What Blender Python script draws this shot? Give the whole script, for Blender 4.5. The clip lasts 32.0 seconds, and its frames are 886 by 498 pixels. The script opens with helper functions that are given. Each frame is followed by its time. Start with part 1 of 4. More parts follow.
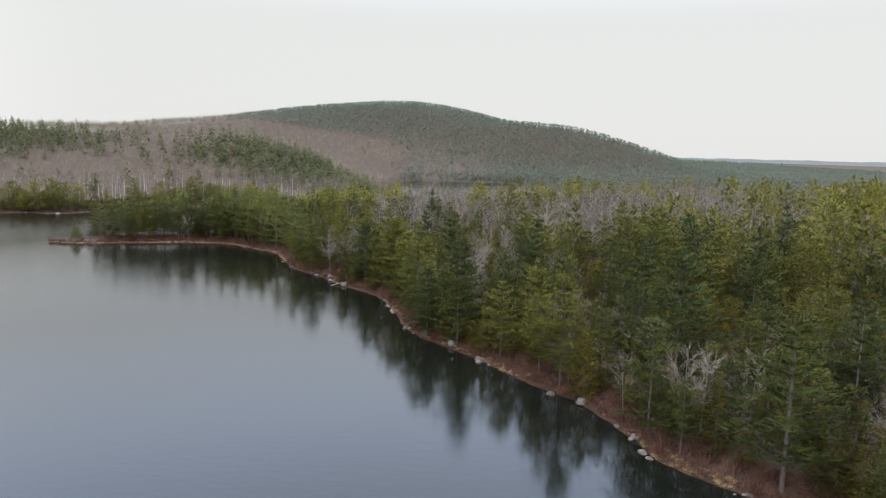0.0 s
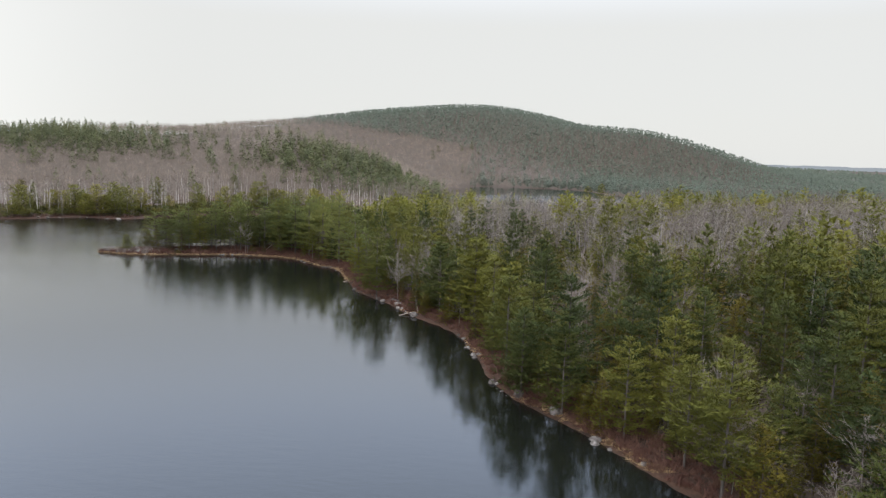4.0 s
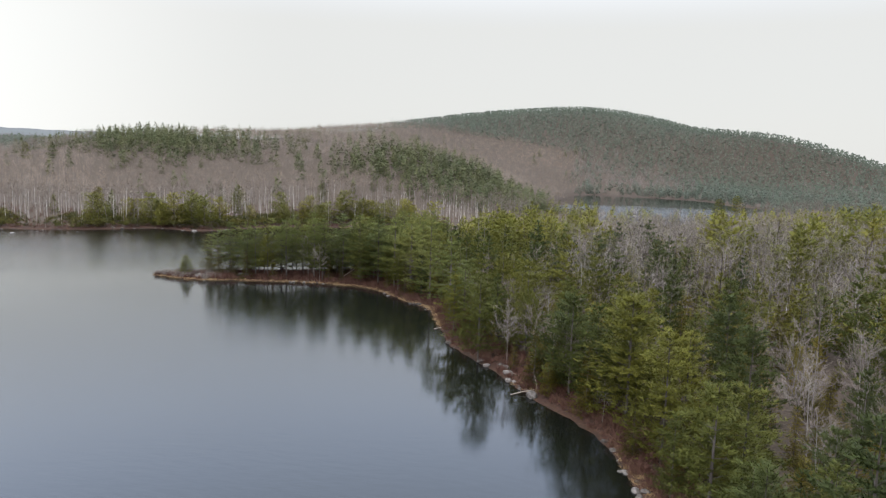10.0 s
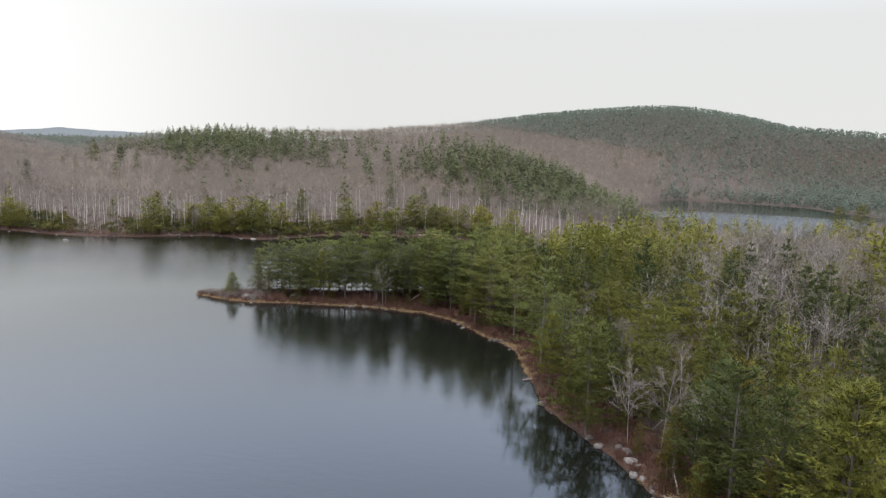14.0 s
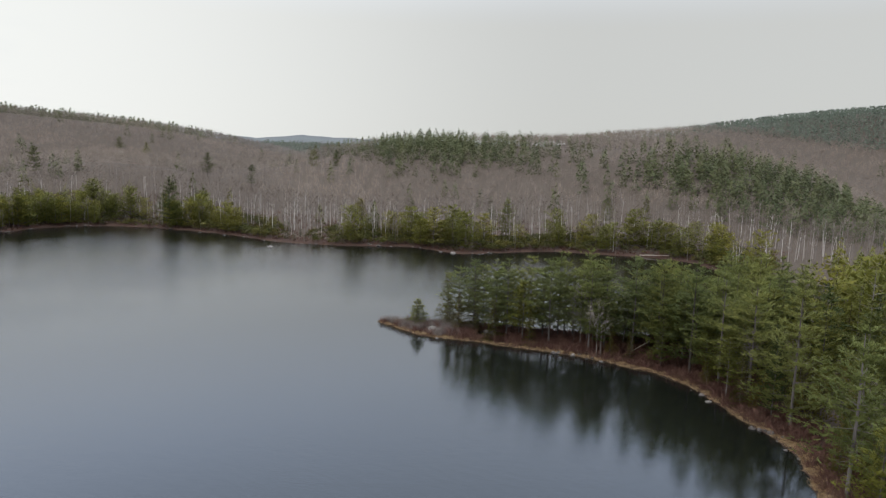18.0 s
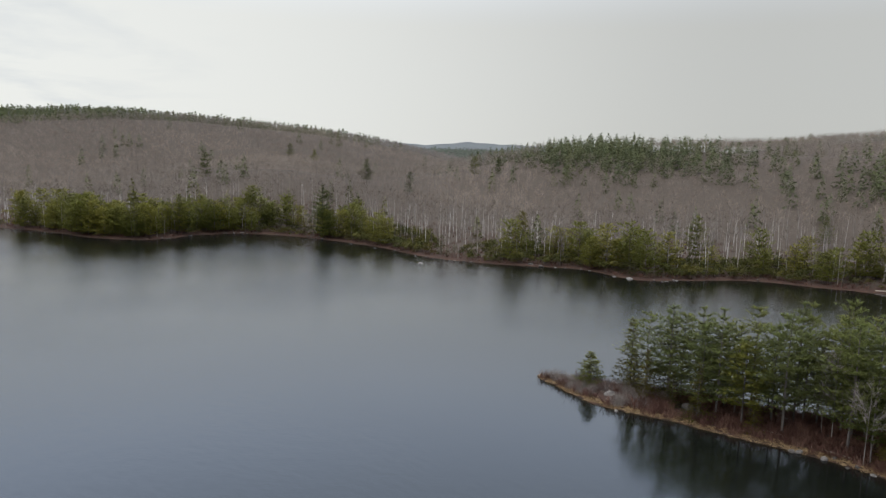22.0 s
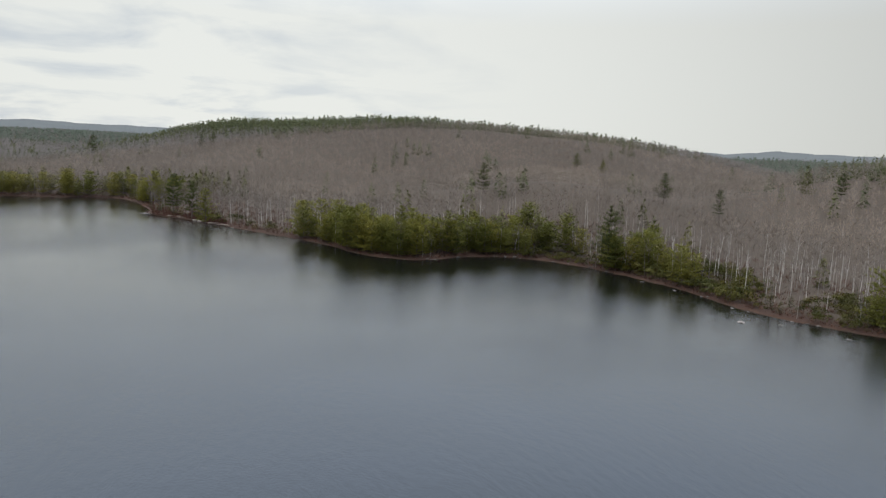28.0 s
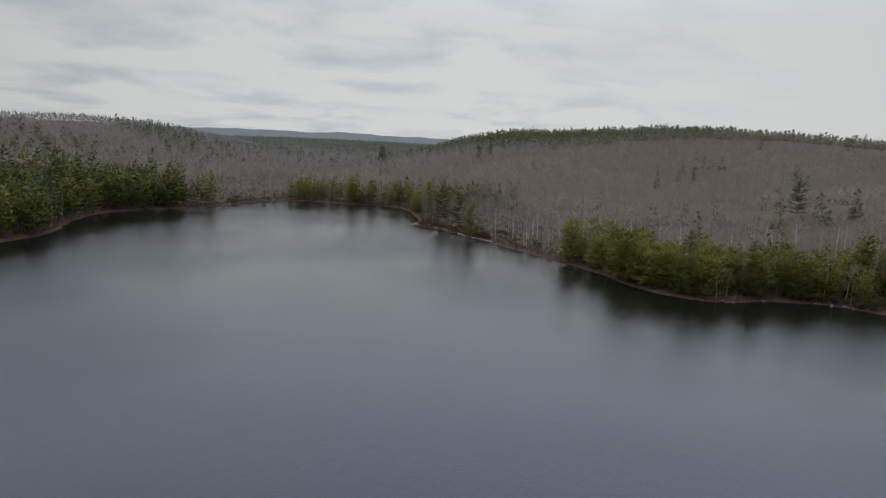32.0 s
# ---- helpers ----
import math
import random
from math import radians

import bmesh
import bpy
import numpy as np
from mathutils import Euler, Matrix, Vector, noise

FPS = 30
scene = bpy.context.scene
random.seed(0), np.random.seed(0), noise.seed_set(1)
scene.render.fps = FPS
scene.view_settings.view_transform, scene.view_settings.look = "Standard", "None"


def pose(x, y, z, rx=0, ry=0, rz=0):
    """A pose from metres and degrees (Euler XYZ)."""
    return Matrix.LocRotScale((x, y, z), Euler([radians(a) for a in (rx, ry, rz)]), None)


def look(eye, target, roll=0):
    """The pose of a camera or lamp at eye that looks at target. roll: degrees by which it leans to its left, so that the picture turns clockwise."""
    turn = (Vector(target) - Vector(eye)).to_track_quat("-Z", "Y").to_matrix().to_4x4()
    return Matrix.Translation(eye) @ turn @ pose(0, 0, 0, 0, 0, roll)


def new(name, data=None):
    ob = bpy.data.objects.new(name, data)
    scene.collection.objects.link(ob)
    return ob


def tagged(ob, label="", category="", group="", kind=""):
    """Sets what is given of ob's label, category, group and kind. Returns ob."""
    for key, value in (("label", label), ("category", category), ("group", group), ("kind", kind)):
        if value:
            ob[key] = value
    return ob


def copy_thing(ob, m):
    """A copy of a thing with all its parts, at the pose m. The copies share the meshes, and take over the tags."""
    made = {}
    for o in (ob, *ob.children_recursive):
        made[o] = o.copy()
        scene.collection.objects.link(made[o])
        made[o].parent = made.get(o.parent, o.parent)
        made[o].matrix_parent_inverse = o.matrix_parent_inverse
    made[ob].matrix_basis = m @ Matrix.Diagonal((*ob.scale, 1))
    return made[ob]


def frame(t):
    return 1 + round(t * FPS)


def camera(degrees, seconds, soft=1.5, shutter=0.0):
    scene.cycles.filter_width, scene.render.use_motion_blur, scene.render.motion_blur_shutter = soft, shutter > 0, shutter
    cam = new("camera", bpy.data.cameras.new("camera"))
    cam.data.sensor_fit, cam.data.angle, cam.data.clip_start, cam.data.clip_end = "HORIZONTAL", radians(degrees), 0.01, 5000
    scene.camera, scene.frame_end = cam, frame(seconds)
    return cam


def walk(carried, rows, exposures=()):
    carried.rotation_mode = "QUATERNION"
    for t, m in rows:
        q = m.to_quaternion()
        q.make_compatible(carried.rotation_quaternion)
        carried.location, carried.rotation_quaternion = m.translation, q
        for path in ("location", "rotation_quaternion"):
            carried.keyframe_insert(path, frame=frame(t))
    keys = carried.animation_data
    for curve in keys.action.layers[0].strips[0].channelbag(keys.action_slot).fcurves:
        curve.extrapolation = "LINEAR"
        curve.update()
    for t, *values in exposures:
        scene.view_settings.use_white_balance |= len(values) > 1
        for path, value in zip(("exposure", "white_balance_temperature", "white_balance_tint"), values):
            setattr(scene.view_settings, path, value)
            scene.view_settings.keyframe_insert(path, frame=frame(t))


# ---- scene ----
cam = camera(65.0, 32.0, soft=1.25)
PATH = [
    (0, (0.485, 1.424, 36.517), (0.457, 3.404, 36.231), 1.3),
    (0.5, (0.02, 5.203, 36.524), (-0.041, 7.182, 36.239), 1.4),
    (1, (-0.545, 8.978, 36.549), (-0.634, 10.956, 36.265), 1.4),
    (1.5, (-1.204, 12.69, 36.589), (-1.317, 14.666, 36.305), 1.5),
    (2, (-2.016, 16.366, 36.635), (-2.147, 18.341, 36.351), 1.5),
    (2.5, (-2.896, 20.0, 36.67), (-3.047, 21.974, 36.388), 1.6),
    (3, (-3.741, 23.63, 36.711), (-3.917, 25.603, 36.431), 1.7),
    (3.5, (-4.538, 27.321, 36.74), (-4.734, 29.291, 36.461), 1.7),
    (5.5, (-7.852, 42.68, 36.951), (-8.138, 44.64, 36.674), 1.6),
    (6, (-8.599, 46.483, 36.962), (-8.908, 48.44, 36.685), 1.6),
    (6.5, (-9.317, 50.266, 36.996), (-9.652, 52.218, 36.721), 1.7),
    (7, (-10.064, 54.021, 37.069), (-10.426, 55.968, 36.792), 1.6),
    (7.5, (-10.863, 57.707, 37.163), (-11.249, 59.651, 36.888), 1.7),
    (8, (-11.887, 61.435, 37.27), (-12.298, 63.373, 36.995), 1.7),
    (8.5, (-13.067, 65.205, 37.371), (-13.5, 67.138, 37.095), 1.8),
    (9, (-14.268, 68.966, 37.442), (-14.718, 70.896, 37.166), 1.8),
    (9.5, (-15.459, 72.7, 37.48), (-15.924, 74.626, 37.205), 1.8),
    (10, (-16.699, 76.415, 37.503), (-17.182, 78.336, 37.229), 1.8),
    (10.5, (-17.942, 80.105, 37.509), (-18.44, 82.022, 37.233), 1.6),
    (11, (-19.219, 83.794, 37.516), (-19.73, 85.707, 37.24), 1.6),
    (11.5, (-20.563, 87.488, 37.52), (-21.093, 89.397, 37.245), 1.6),
    (12, (-21.985, 91.187, 37.534), (-22.537, 93.089, 37.258), 1.5),
    (12.5, (-23.438, 94.873, 37.551), (-24.021, 96.766, 37.277), 1.5),
    (13, (-24.915, 98.569, 37.568), (-25.527, 100.453, 37.293), 1.5),
    (13.5, (-26.453, 102.327, 37.597), (-27.094, 104.201, 37.321), 1.6),
    (15.5, (-33.78, 117.981, 37.958), (-34.627, 119.772, 37.68), 1.9),
    (16, (-35.65, 121.878, 37.988), (-36.578, 123.628, 37.709), 1.7),
    (16.5, (-37.572, 125.648, 37.983), (-38.571, 127.358, 37.704), 1.8),
    (17, (-39.563, 129.275, 37.937), (-40.632, 130.942, 37.658), 1.8),
    (17.5, (-41.657, 132.85, 37.872), (-42.792, 134.473, 37.593), 1.8),
    (18, (-43.932, 136.452, 37.816), (-45.13, 138.028, 37.537), 1.8),
    (18.5, (-46.446, 140.075, 37.79), (-47.702, 141.606, 37.511), 1.9),
    (19, (-49.163, 143.676, 37.781), (-50.471, 145.163, 37.502), 1.9),
    (19.5, (-51.993, 147.122, 37.78), (-53.347, 148.567, 37.501), 1.9),
    (20, (-54.889, 150.315, 37.759), (-56.278, 151.727, 37.482), 1.9),
    (20.5, (-57.818, 153.276, 37.728), (-59.241, 154.654, 37.451), 1.8),
    (21, (-60.81, 156.043, 37.682), (-62.266, 157.387, 37.406), 1.8),
    (21.5, (-63.93, 158.687, 37.653), (-65.425, 159.987, 37.378), 1.8),
    (22, (-67.069, 161.259, 37.633), (-68.602, 162.514, 37.359), 1.8),
    (22.5, (-70.32, 163.772, 37.663), (-71.892, 164.978, 37.389), 1.8),
    (23, (-73.673, 166.184, 37.686), (-75.273, 167.353, 37.413), 1.8),
    (23.5, (-77.105, 168.448, 37.708), (-78.727, 169.586, 37.435), 1.7),
    (24, (-80.619, 170.572, 37.75), (-82.266, 171.675, 37.478), 1.7),
    (24.5, (-84.282, 172.591, 37.848), (-85.963, 173.64, 37.576), 1.7),
    (26.5, (-99.688, 180.309, 39.056), (-101.51, 181.087, 38.778), 2.2),
    (27, (-103.684, 182.065, 39.168), (-105.536, 182.766, 38.889), 2.3),
    (27.5, (-107.768, 183.675, 39.233), (-109.646, 184.302, 38.954), 2.3),
    (28, (-111.957, 185.184, 39.283), (-113.859, 185.735, 39.003), 2.3),
    (28.5, (-116.239, 186.567, 39.326), (-118.166, 187.027, 39.047), 2.3),
    (29, (-120.641, 187.745, 39.349), (-122.587, 188.111, 39.071), 2.4),
    (29.5, (-125.171, 188.628, 39.355), (-127.133, 188.897, 39.076), 2.5),
    (30, (-129.744, 189.227, 39.349), (-131.717, 189.399, 39.069), 2.6),
    (30.5, (-134.309, 189.635, 39.327), (-136.288, 189.712, 39.047), 2.7),
    (31, (-138.976, 189.856, 39.296), (-140.956, 189.839, 39.015), 2.7),
    (31.5, (-143.721, 189.974, 39.265), (-145.698, 189.86, 38.985), 2.7),
    (32, (-148.483, 190.078, 39.242), (-150.451, 189.863, 38.961), 2.8),
]
EXPOSURES = [(0, 0.42, 6450, 10.5), (12.5, 0.42, 6450, 10.5), (16, 0.24, 6440, 10), (17.5, 0.05, 6440, 9.5), (19, -0.06, 6450, 9), (24, -0.18, 6470, 8.5), (27, -0.16, 6490, 7.5), (30, -0.44, 6400, 8), (32, -0.58, 6330, 9)]
walk(cam, [(t, look(eye, target, roll)) for t, eye, target, roll in PATH], EXPOSURES)

# ---- sky, sun, exposure ----
SUN_UP, SUN_TURN = 32.0, 200.0
world = bpy.data.worlds.new("overcast_sky")
scene.world = world
world.use_nodes = True
wn, wl = world.node_tree.nodes, world.node_tree.links
wn.clear()


def wnode(kind, **values):
    n = wn.new(kind)
    for k, v in values.items():
        n.inputs[k].default_value = v
    return n


def wmath(op, a, b):
    n = wn.new("ShaderNodeMath")
    n.operation = op
    for k, v in enumerate((a, b)):
        if isinstance(v, (int, float)):
            n.inputs[k].default_value = v
        else:
            wl.new(v, n.inputs[k])
    return n.outputs[0]


coord = wn.new("ShaderNodeTexCoord")
axes = wn.new("ShaderNodeSeparateXYZ")
wl.new(coord.outputs["Generated"], axes.inputs[0])
height = wmath("MAXIMUM", axes.outputs["Z"], 0.0)
# cloud sheet: the direction is laid onto a flat layer far above
flat = wn.new("ShaderNodeCombineXYZ")
lift = wmath("ADD", height, 0.13)
wl.new(wmath("DIVIDE", axes.outputs["X"], lift), flat.inputs[0])
wl.new(wmath("DIVIDE", axes.outputs["Y"], lift), flat.inputs[1])
clouds = wnode("ShaderNodeTexNoise", Scale=1.25, Detail=6.0, Roughness=0.55, Distortion=0.3)
wl.new(flat.outputs[0], clouds.inputs["Vector"])
ramp = wn.new("ShaderNodeValToRGB")
ramp.color_ramp.elements[0].position, ramp.color_ramp.elements[0].color = 0.47, (0.0, 0.0, 0.0, 1)
ramp.color_ramp.elements[1].position, ramp.color_ramp.elements[1].color = 0.66, (1, 1, 1, 1)
wl.new(clouds.outputs["Fac"], ramp.inputs[0])
# the cloud cover is broken in the west, and an even veil elsewhere
west = wn.new("ShaderNodeMapRange")
west.inputs["From Min"].default_value, west.inputs["From Max"].default_value = 0.40, -0.05
wl.new(axes.outputs["Y"], west.inputs["Value"])
tone = wn.new("ShaderNodeMix")
tone.data_type = "RGBA"
tone.inputs[6].default_value, tone.inputs[7].default_value = (0.86, 0.865, 0.838, 1), (0.62, 0.66, 0.71, 1)
wl.new(wmath("MULTIPLY", wmath("MULTIPLY", ramp.outputs[0], west.outputs[0]), 0.9), tone.inputs[0])
veil = wnode("ShaderNodeBackground", Strength=1.0)
blue = wn.new("ShaderNodeMix")
blue.data_type = "RGBA"
blue.inputs[7].default_value = (0.71, 0.82, 1.04, 1)
high = wn.new("ShaderNodeMapRange")
high.inputs["From Min"].default_value, high.inputs["From Max"].default_value = 0.17, 0.40
wl.new(height, high.inputs["Value"]), wl.new(high.outputs[0], blue.inputs[0]), wl.new(tone.outputs[2], blue.inputs[6])
# straight overhead the sheet is thin and nearly white
overhead = wn.new("ShaderNodeMix")
overhead.data_type = "RGBA"
overhead.inputs[7].default_value = (0.80, 0.85, 0.92, 1)
top = wn.new("ShaderNodeMapRange")
top.inputs["From Min"].default_value, top.inputs["From Max"].default_value = 0.46, 0.72
wl.new(height, top.inputs["Value"]), wl.new(top.outputs[0], overhead.inputs[0]), wl.new(blue.outputs[2], overhead.inputs[6])
wl.new(overhead.outputs[2], veil.inputs["Color"])
# overcast domes grow brighter towards the zenith
dome = wn.new("ShaderNodeMapRange")
dome.interpolation_type = "SMOOTHSTEP"
dome.inputs["From Min"].default_value, dome.inputs["From Max"].default_value = 0.165, 0.42
dome.inputs["To Min"].default_value, dome.inputs["To Max"].default_value = 0.0, 1.3
wl.new(height, dome.inputs["Value"])
# and the western sky is the lighter side
side = wn.new("ShaderNodeMapRange")
side.interpolation_type = "SMOOTHSTEP"
side.inputs["From Min"].default_value, side.inputs["From Max"].default_value = 0.42, 1.15
side.inputs["To Min"].default_value, side.inputs["To Max"].default_value = 0.73, 1.22
wl.new(wmath("MULTIPLY", axes.outputs["X"], -1.0), side.inputs["Value"])
crown_light = wn.new("ShaderNodeMapRange")
crown_light.interpolation_type = "SMOOTHSTEP"
crown_light.inputs["From Min"].default_value, crown_light.inputs["From Max"].default_value = 0.48, 0.95
crown_light.inputs["To Min"].default_value, crown_light.inputs["To Max"].default_value = 0.0, 2.1
wl.new(height, crown_light.inputs["Value"])
wl.new(wmath("ADD", wmath("ADD", dome.outputs[0], crown_light.outputs[0]), side.outputs[0]), veil.inputs["Strength"])
sky = wn.new("ShaderNodeTexSky")
sky.sky_type, sky.sun_disc = "NISHITA", False
sky.sun_elevation, sky.sun_rotation = radians(SUN_UP), radians(SUN_TURN)
clear = wnode("ShaderNodeBackground", Strength=0.05)
wl.new(sky.outputs[0], clear.inputs["Color"])
both = wnode("ShaderNodeMixShader", Fac=0.94)
wl.new(clear.outputs[0], both.inputs[1]), wl.new(veil.outputs[0], both.inputs[2])
wl.new(both.outputs[0], wn.new("ShaderNodeOutputWorld").inputs["Surface"])

sun = new("sun", bpy.data.lights.new("sun", "SUN"))
sun.data.energy, sun.data.angle, sun.data.color = 1.3, radians(40), (1.0, 0.96, 0.9)
sun.matrix_world = look((0, 0, 200), (-math.sin(radians(SUN_TURN)) * 100, -math.cos(radians(SUN_TURN)) * 100, 200 - 100 * math.tan(radians(SUN_UP))))


# ---- materials ----
def material(name, rough=0.8, spec=0.3):
    m = bpy.data.materials.new(name)
    m.use_nodes = True
    b = m.node_tree.nodes["Principled BSDF"]
    b.inputs["Roughness"].default_value, b.inputs["Specular IOR Level"].default_value = rough, spec
    return m, m.node_tree.nodes, m.node_tree.links, b


def stops(nodes, colours):
    r = nodes.new("ShaderNodeValToRGB")
    while len(r.color_ramp.elements) < len(colours):
        r.color_ramp.elements.new(0.5)
    for e, (p, c) in zip(r.color_ramp.elements, colours):
        e.position, e.color = p, (*c, 1)
    return r


def sums(nodes, links, op, a, b):
    n = nodes.new("ShaderNodeMath")
    n.operation = op
    for k, v in enumerate((a, b)):
        if isinstance(v, (int, float)):
            n.inputs[k].default_value = v
        else:
            links.new(v, n.inputs[k])
    return n.outputs[0]


def grain(nodes, links, scale, detail=4.0, vector=None):
    n = nodes.new("ShaderNodeTexNoise")
    n.inputs["Scale"].default_value, n.inputs["Detail"].default_value = scale, detail
    if vector is None:
        vector = nodes.new("ShaderNodeNewGeometry").outputs["Position"]
    links.new(vector, n.inputs["Vector"])
    return n.outputs["Fac"]


def plant(name, colours, spread=0.66, rough=0.75, through_light=0.0):
    """Foliage, bark or twigs: a tone for each plant, another for each spray, and a slow drift over the land."""
    m, nodes, links, b = material(name, rough, 0.15)
    each = nodes.new("ShaderNodeAttribute")
    each.attribute_name = "tone"
    own = sums(nodes, links, "FRACT", sums(nodes, links, "ADD", each.outputs["Fac"], nodes.new("ShaderNodeObjectInfo").outputs["Random"]), 0.0)
    island = nodes.new("ShaderNodeNewGeometry").outputs["Random Per Island"]
    mixed = sums(nodes, links, "ADD", sums(nodes, links, "MULTIPLY", own, spread), sums(nodes, links, "MULTIPLY", island, 0.85 - spread))
    mixed = sums(nodes, links, "ADD", mixed, sums(nodes, links, "MULTIPLY", grain(nodes, links, 0.03, 2.0), 0.36))
    r = stops(nodes, colours)
    links.new(sums(nodes, links, "SUBTRACT", mixed, 0.07), r.inputs[0])
    links.new(r.outputs[0], b.inputs["Base Color"])
    if through_light:
        # thin needles pass part of the light on
        thin, both_ways = nodes.new("ShaderNodeBsdfTranslucent"), nodes.new("ShaderNodeMixShader")
        links.new(r.outputs[0], thin.inputs["Color"])
        both_ways.inputs[0].default_value = through_light
        links.new(b.outputs[0], both_ways.inputs[1]), links.new(thin.outputs[0], both_ways.inputs[2])
        links.new(both_ways.outputs[0], nodes["Material Output"].inputs["Surface"])
    return m


M_PINE = plant("white_pine_needles", [(0.0, (0.028, 0.042, 0.015)), (0.5, (0.066, 0.073, 0.016)), (1.0, (0.136, 0.128, 0.020))], 0.74, through_light=0.28)
M_SPRUCE = plant("spruce_needles", [(0.0, (0.040, 0.038, 0.008)), (0.5, (0.076, 0.064, 0.009)), (1.0, (0.128, 0.096, 0.012))], 0.70, through_light=0.28)
M_CEDAR = plant("cedar_sprays", [(0.0, (0.058, 0.056, 0.009)), (0.5, (0.104, 0.090, 0.012)), (1.0, (0.158, 0.120, 0.017))], 0.70, through_light=0.28)
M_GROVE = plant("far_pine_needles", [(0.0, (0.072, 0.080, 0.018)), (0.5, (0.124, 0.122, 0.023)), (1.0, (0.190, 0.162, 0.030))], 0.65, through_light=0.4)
# these two carry the far hills' haze in their colour: paler, bluer, greyer
M_HILLGREEN = plant("haze_blued_spruce_needles", [(0.0, (0.096, 0.114, 0.089)), (0.5, (0.110, 0.129, 0.099)), (1.0, (0.128, 0.145, 0.109))], 0.5, through_light=0.45)
M_HILLTWIG = plant("haze_paled_twigs", [(0.0, (0.138, 0.120, 0.110)), (0.5, (0.158, 0.139, 0.128)), (1.0, (0.182, 0.162, 0.150))], 0.55, through_light=0.35)
M_DARKBARK = plant("shaded_conifer_bark", [(0.0, (0.045, 0.036, 0.030)), (0.5, (0.075, 0.060, 0.051)), (1.0, (0.13, 0.11, 0.098))])
M_PINEBARK = plant("grey_brown_pine_bark", [(0.0, (0.045, 0.037, 0.032)), (0.5, (0.078, 0.065, 0.057)), (1.0, (0.150, 0.130, 0.118))])
# haze over the spit is painted in: needles paler than M_PINE
M_SPITPINE = plant("haze_paled_pine_needles", [(0.0, (0.080, 0.098, 0.036)), (0.5, (0.128, 0.140, 0.040)), (1.0, (0.186, 0.178, 0.046))], 0.68, through_light=0.45)
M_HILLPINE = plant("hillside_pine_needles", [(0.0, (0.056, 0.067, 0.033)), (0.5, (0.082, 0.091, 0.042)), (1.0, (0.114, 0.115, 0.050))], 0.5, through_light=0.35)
M_SHOREPINE = plant("shore_pine_needles", [(0.0, (0.040, 0.048, 0.015)), (0.5, (0.070, 0.072, 0.018)), (1.0, (0.116, 0.102, 0.024))], 0.65, through_light=0.28)
M_SCRUB = plant("olive_scrub_sprays", [(0.0, (0.040, 0.042, 0.012)), (0.5, (0.070, 0.067, 0.016)), (1.0, (0.116, 0.098, 0.022))], through_light=0.28)
M_FRINGE = plant("shore_cedar_sprays", [(0.0, (0.026, 0.028, 0.009)), (0.5, (0.052, 0.048, 0.012)), (1.0, (0.104, 0.078, 0.019))], through_light=0.25)
M_BARK = plant("grey_bark", [(0.0, (0.10, 0.08, 0.068)), (0.5, (0.17, 0.142, 0.125)), (1.0, (0.29, 0.26, 0.235))])
M_PALE = plant("pale_birch_bark", [(0.0, (0.105, 0.088, 0.076)), (0.5, (0.165, 0.142, 0.125)), (1.0, (0.275, 0.248, 0.224))])
M_BIRCH = plant("white_birch_bark", [(0.0, (0.260, 0.225, 0.200)), (0.5, (0.380, 0.340, 0.305)), (1.0, (0.520, 0.480, 0.440))])
M_TANTWIG = plant("tan_birch_twigs", [(0.0, (0.118, 0.090, 0.070)), (0.5, (0.176, 0.138, 0.108)), (1.0, (0.250, 0.202, 0.162))], 0.6, through_light=0.25)
M_DRIFT = plant("weathered_driftwood", [(0.0, (0.150, 0.118, 0.095)), (0.5, (0.240, 0.195, 0.160)), (1.0, (0.360, 0.305, 0.260))])
M_PALETWIG = plant("pale_bare_twigs", [(0.0, (0.098, 0.077, 0.066)), (0.5, (0.162, 0.133, 0.116)), (1.0, (0.260, 0.222, 0.196))])
M_TWIG = plant("bare_twigs", [(0.0, (0.094, 0.073, 0.058)), (0.5, (0.137, 0.110, 0.088)), (1.0, (0.198, 0.164, 0.136))], 0.66, through_light=0.25)
M_SHRUB = plant("red_brown_shrub", [(0.0, (0.050, 0.023, 0.017)), (0.5, (0.084, 0.039, 0.028)), (1.0, (0.142, 0.080, 0.056))])
M_GRASS = plant("dry_grass", [(0.0, (0.150, 0.094, 0.046)), (0.5, (0.228, 0.150, 0.076)), (1.0, (0.315, 0.222, 0.120))])


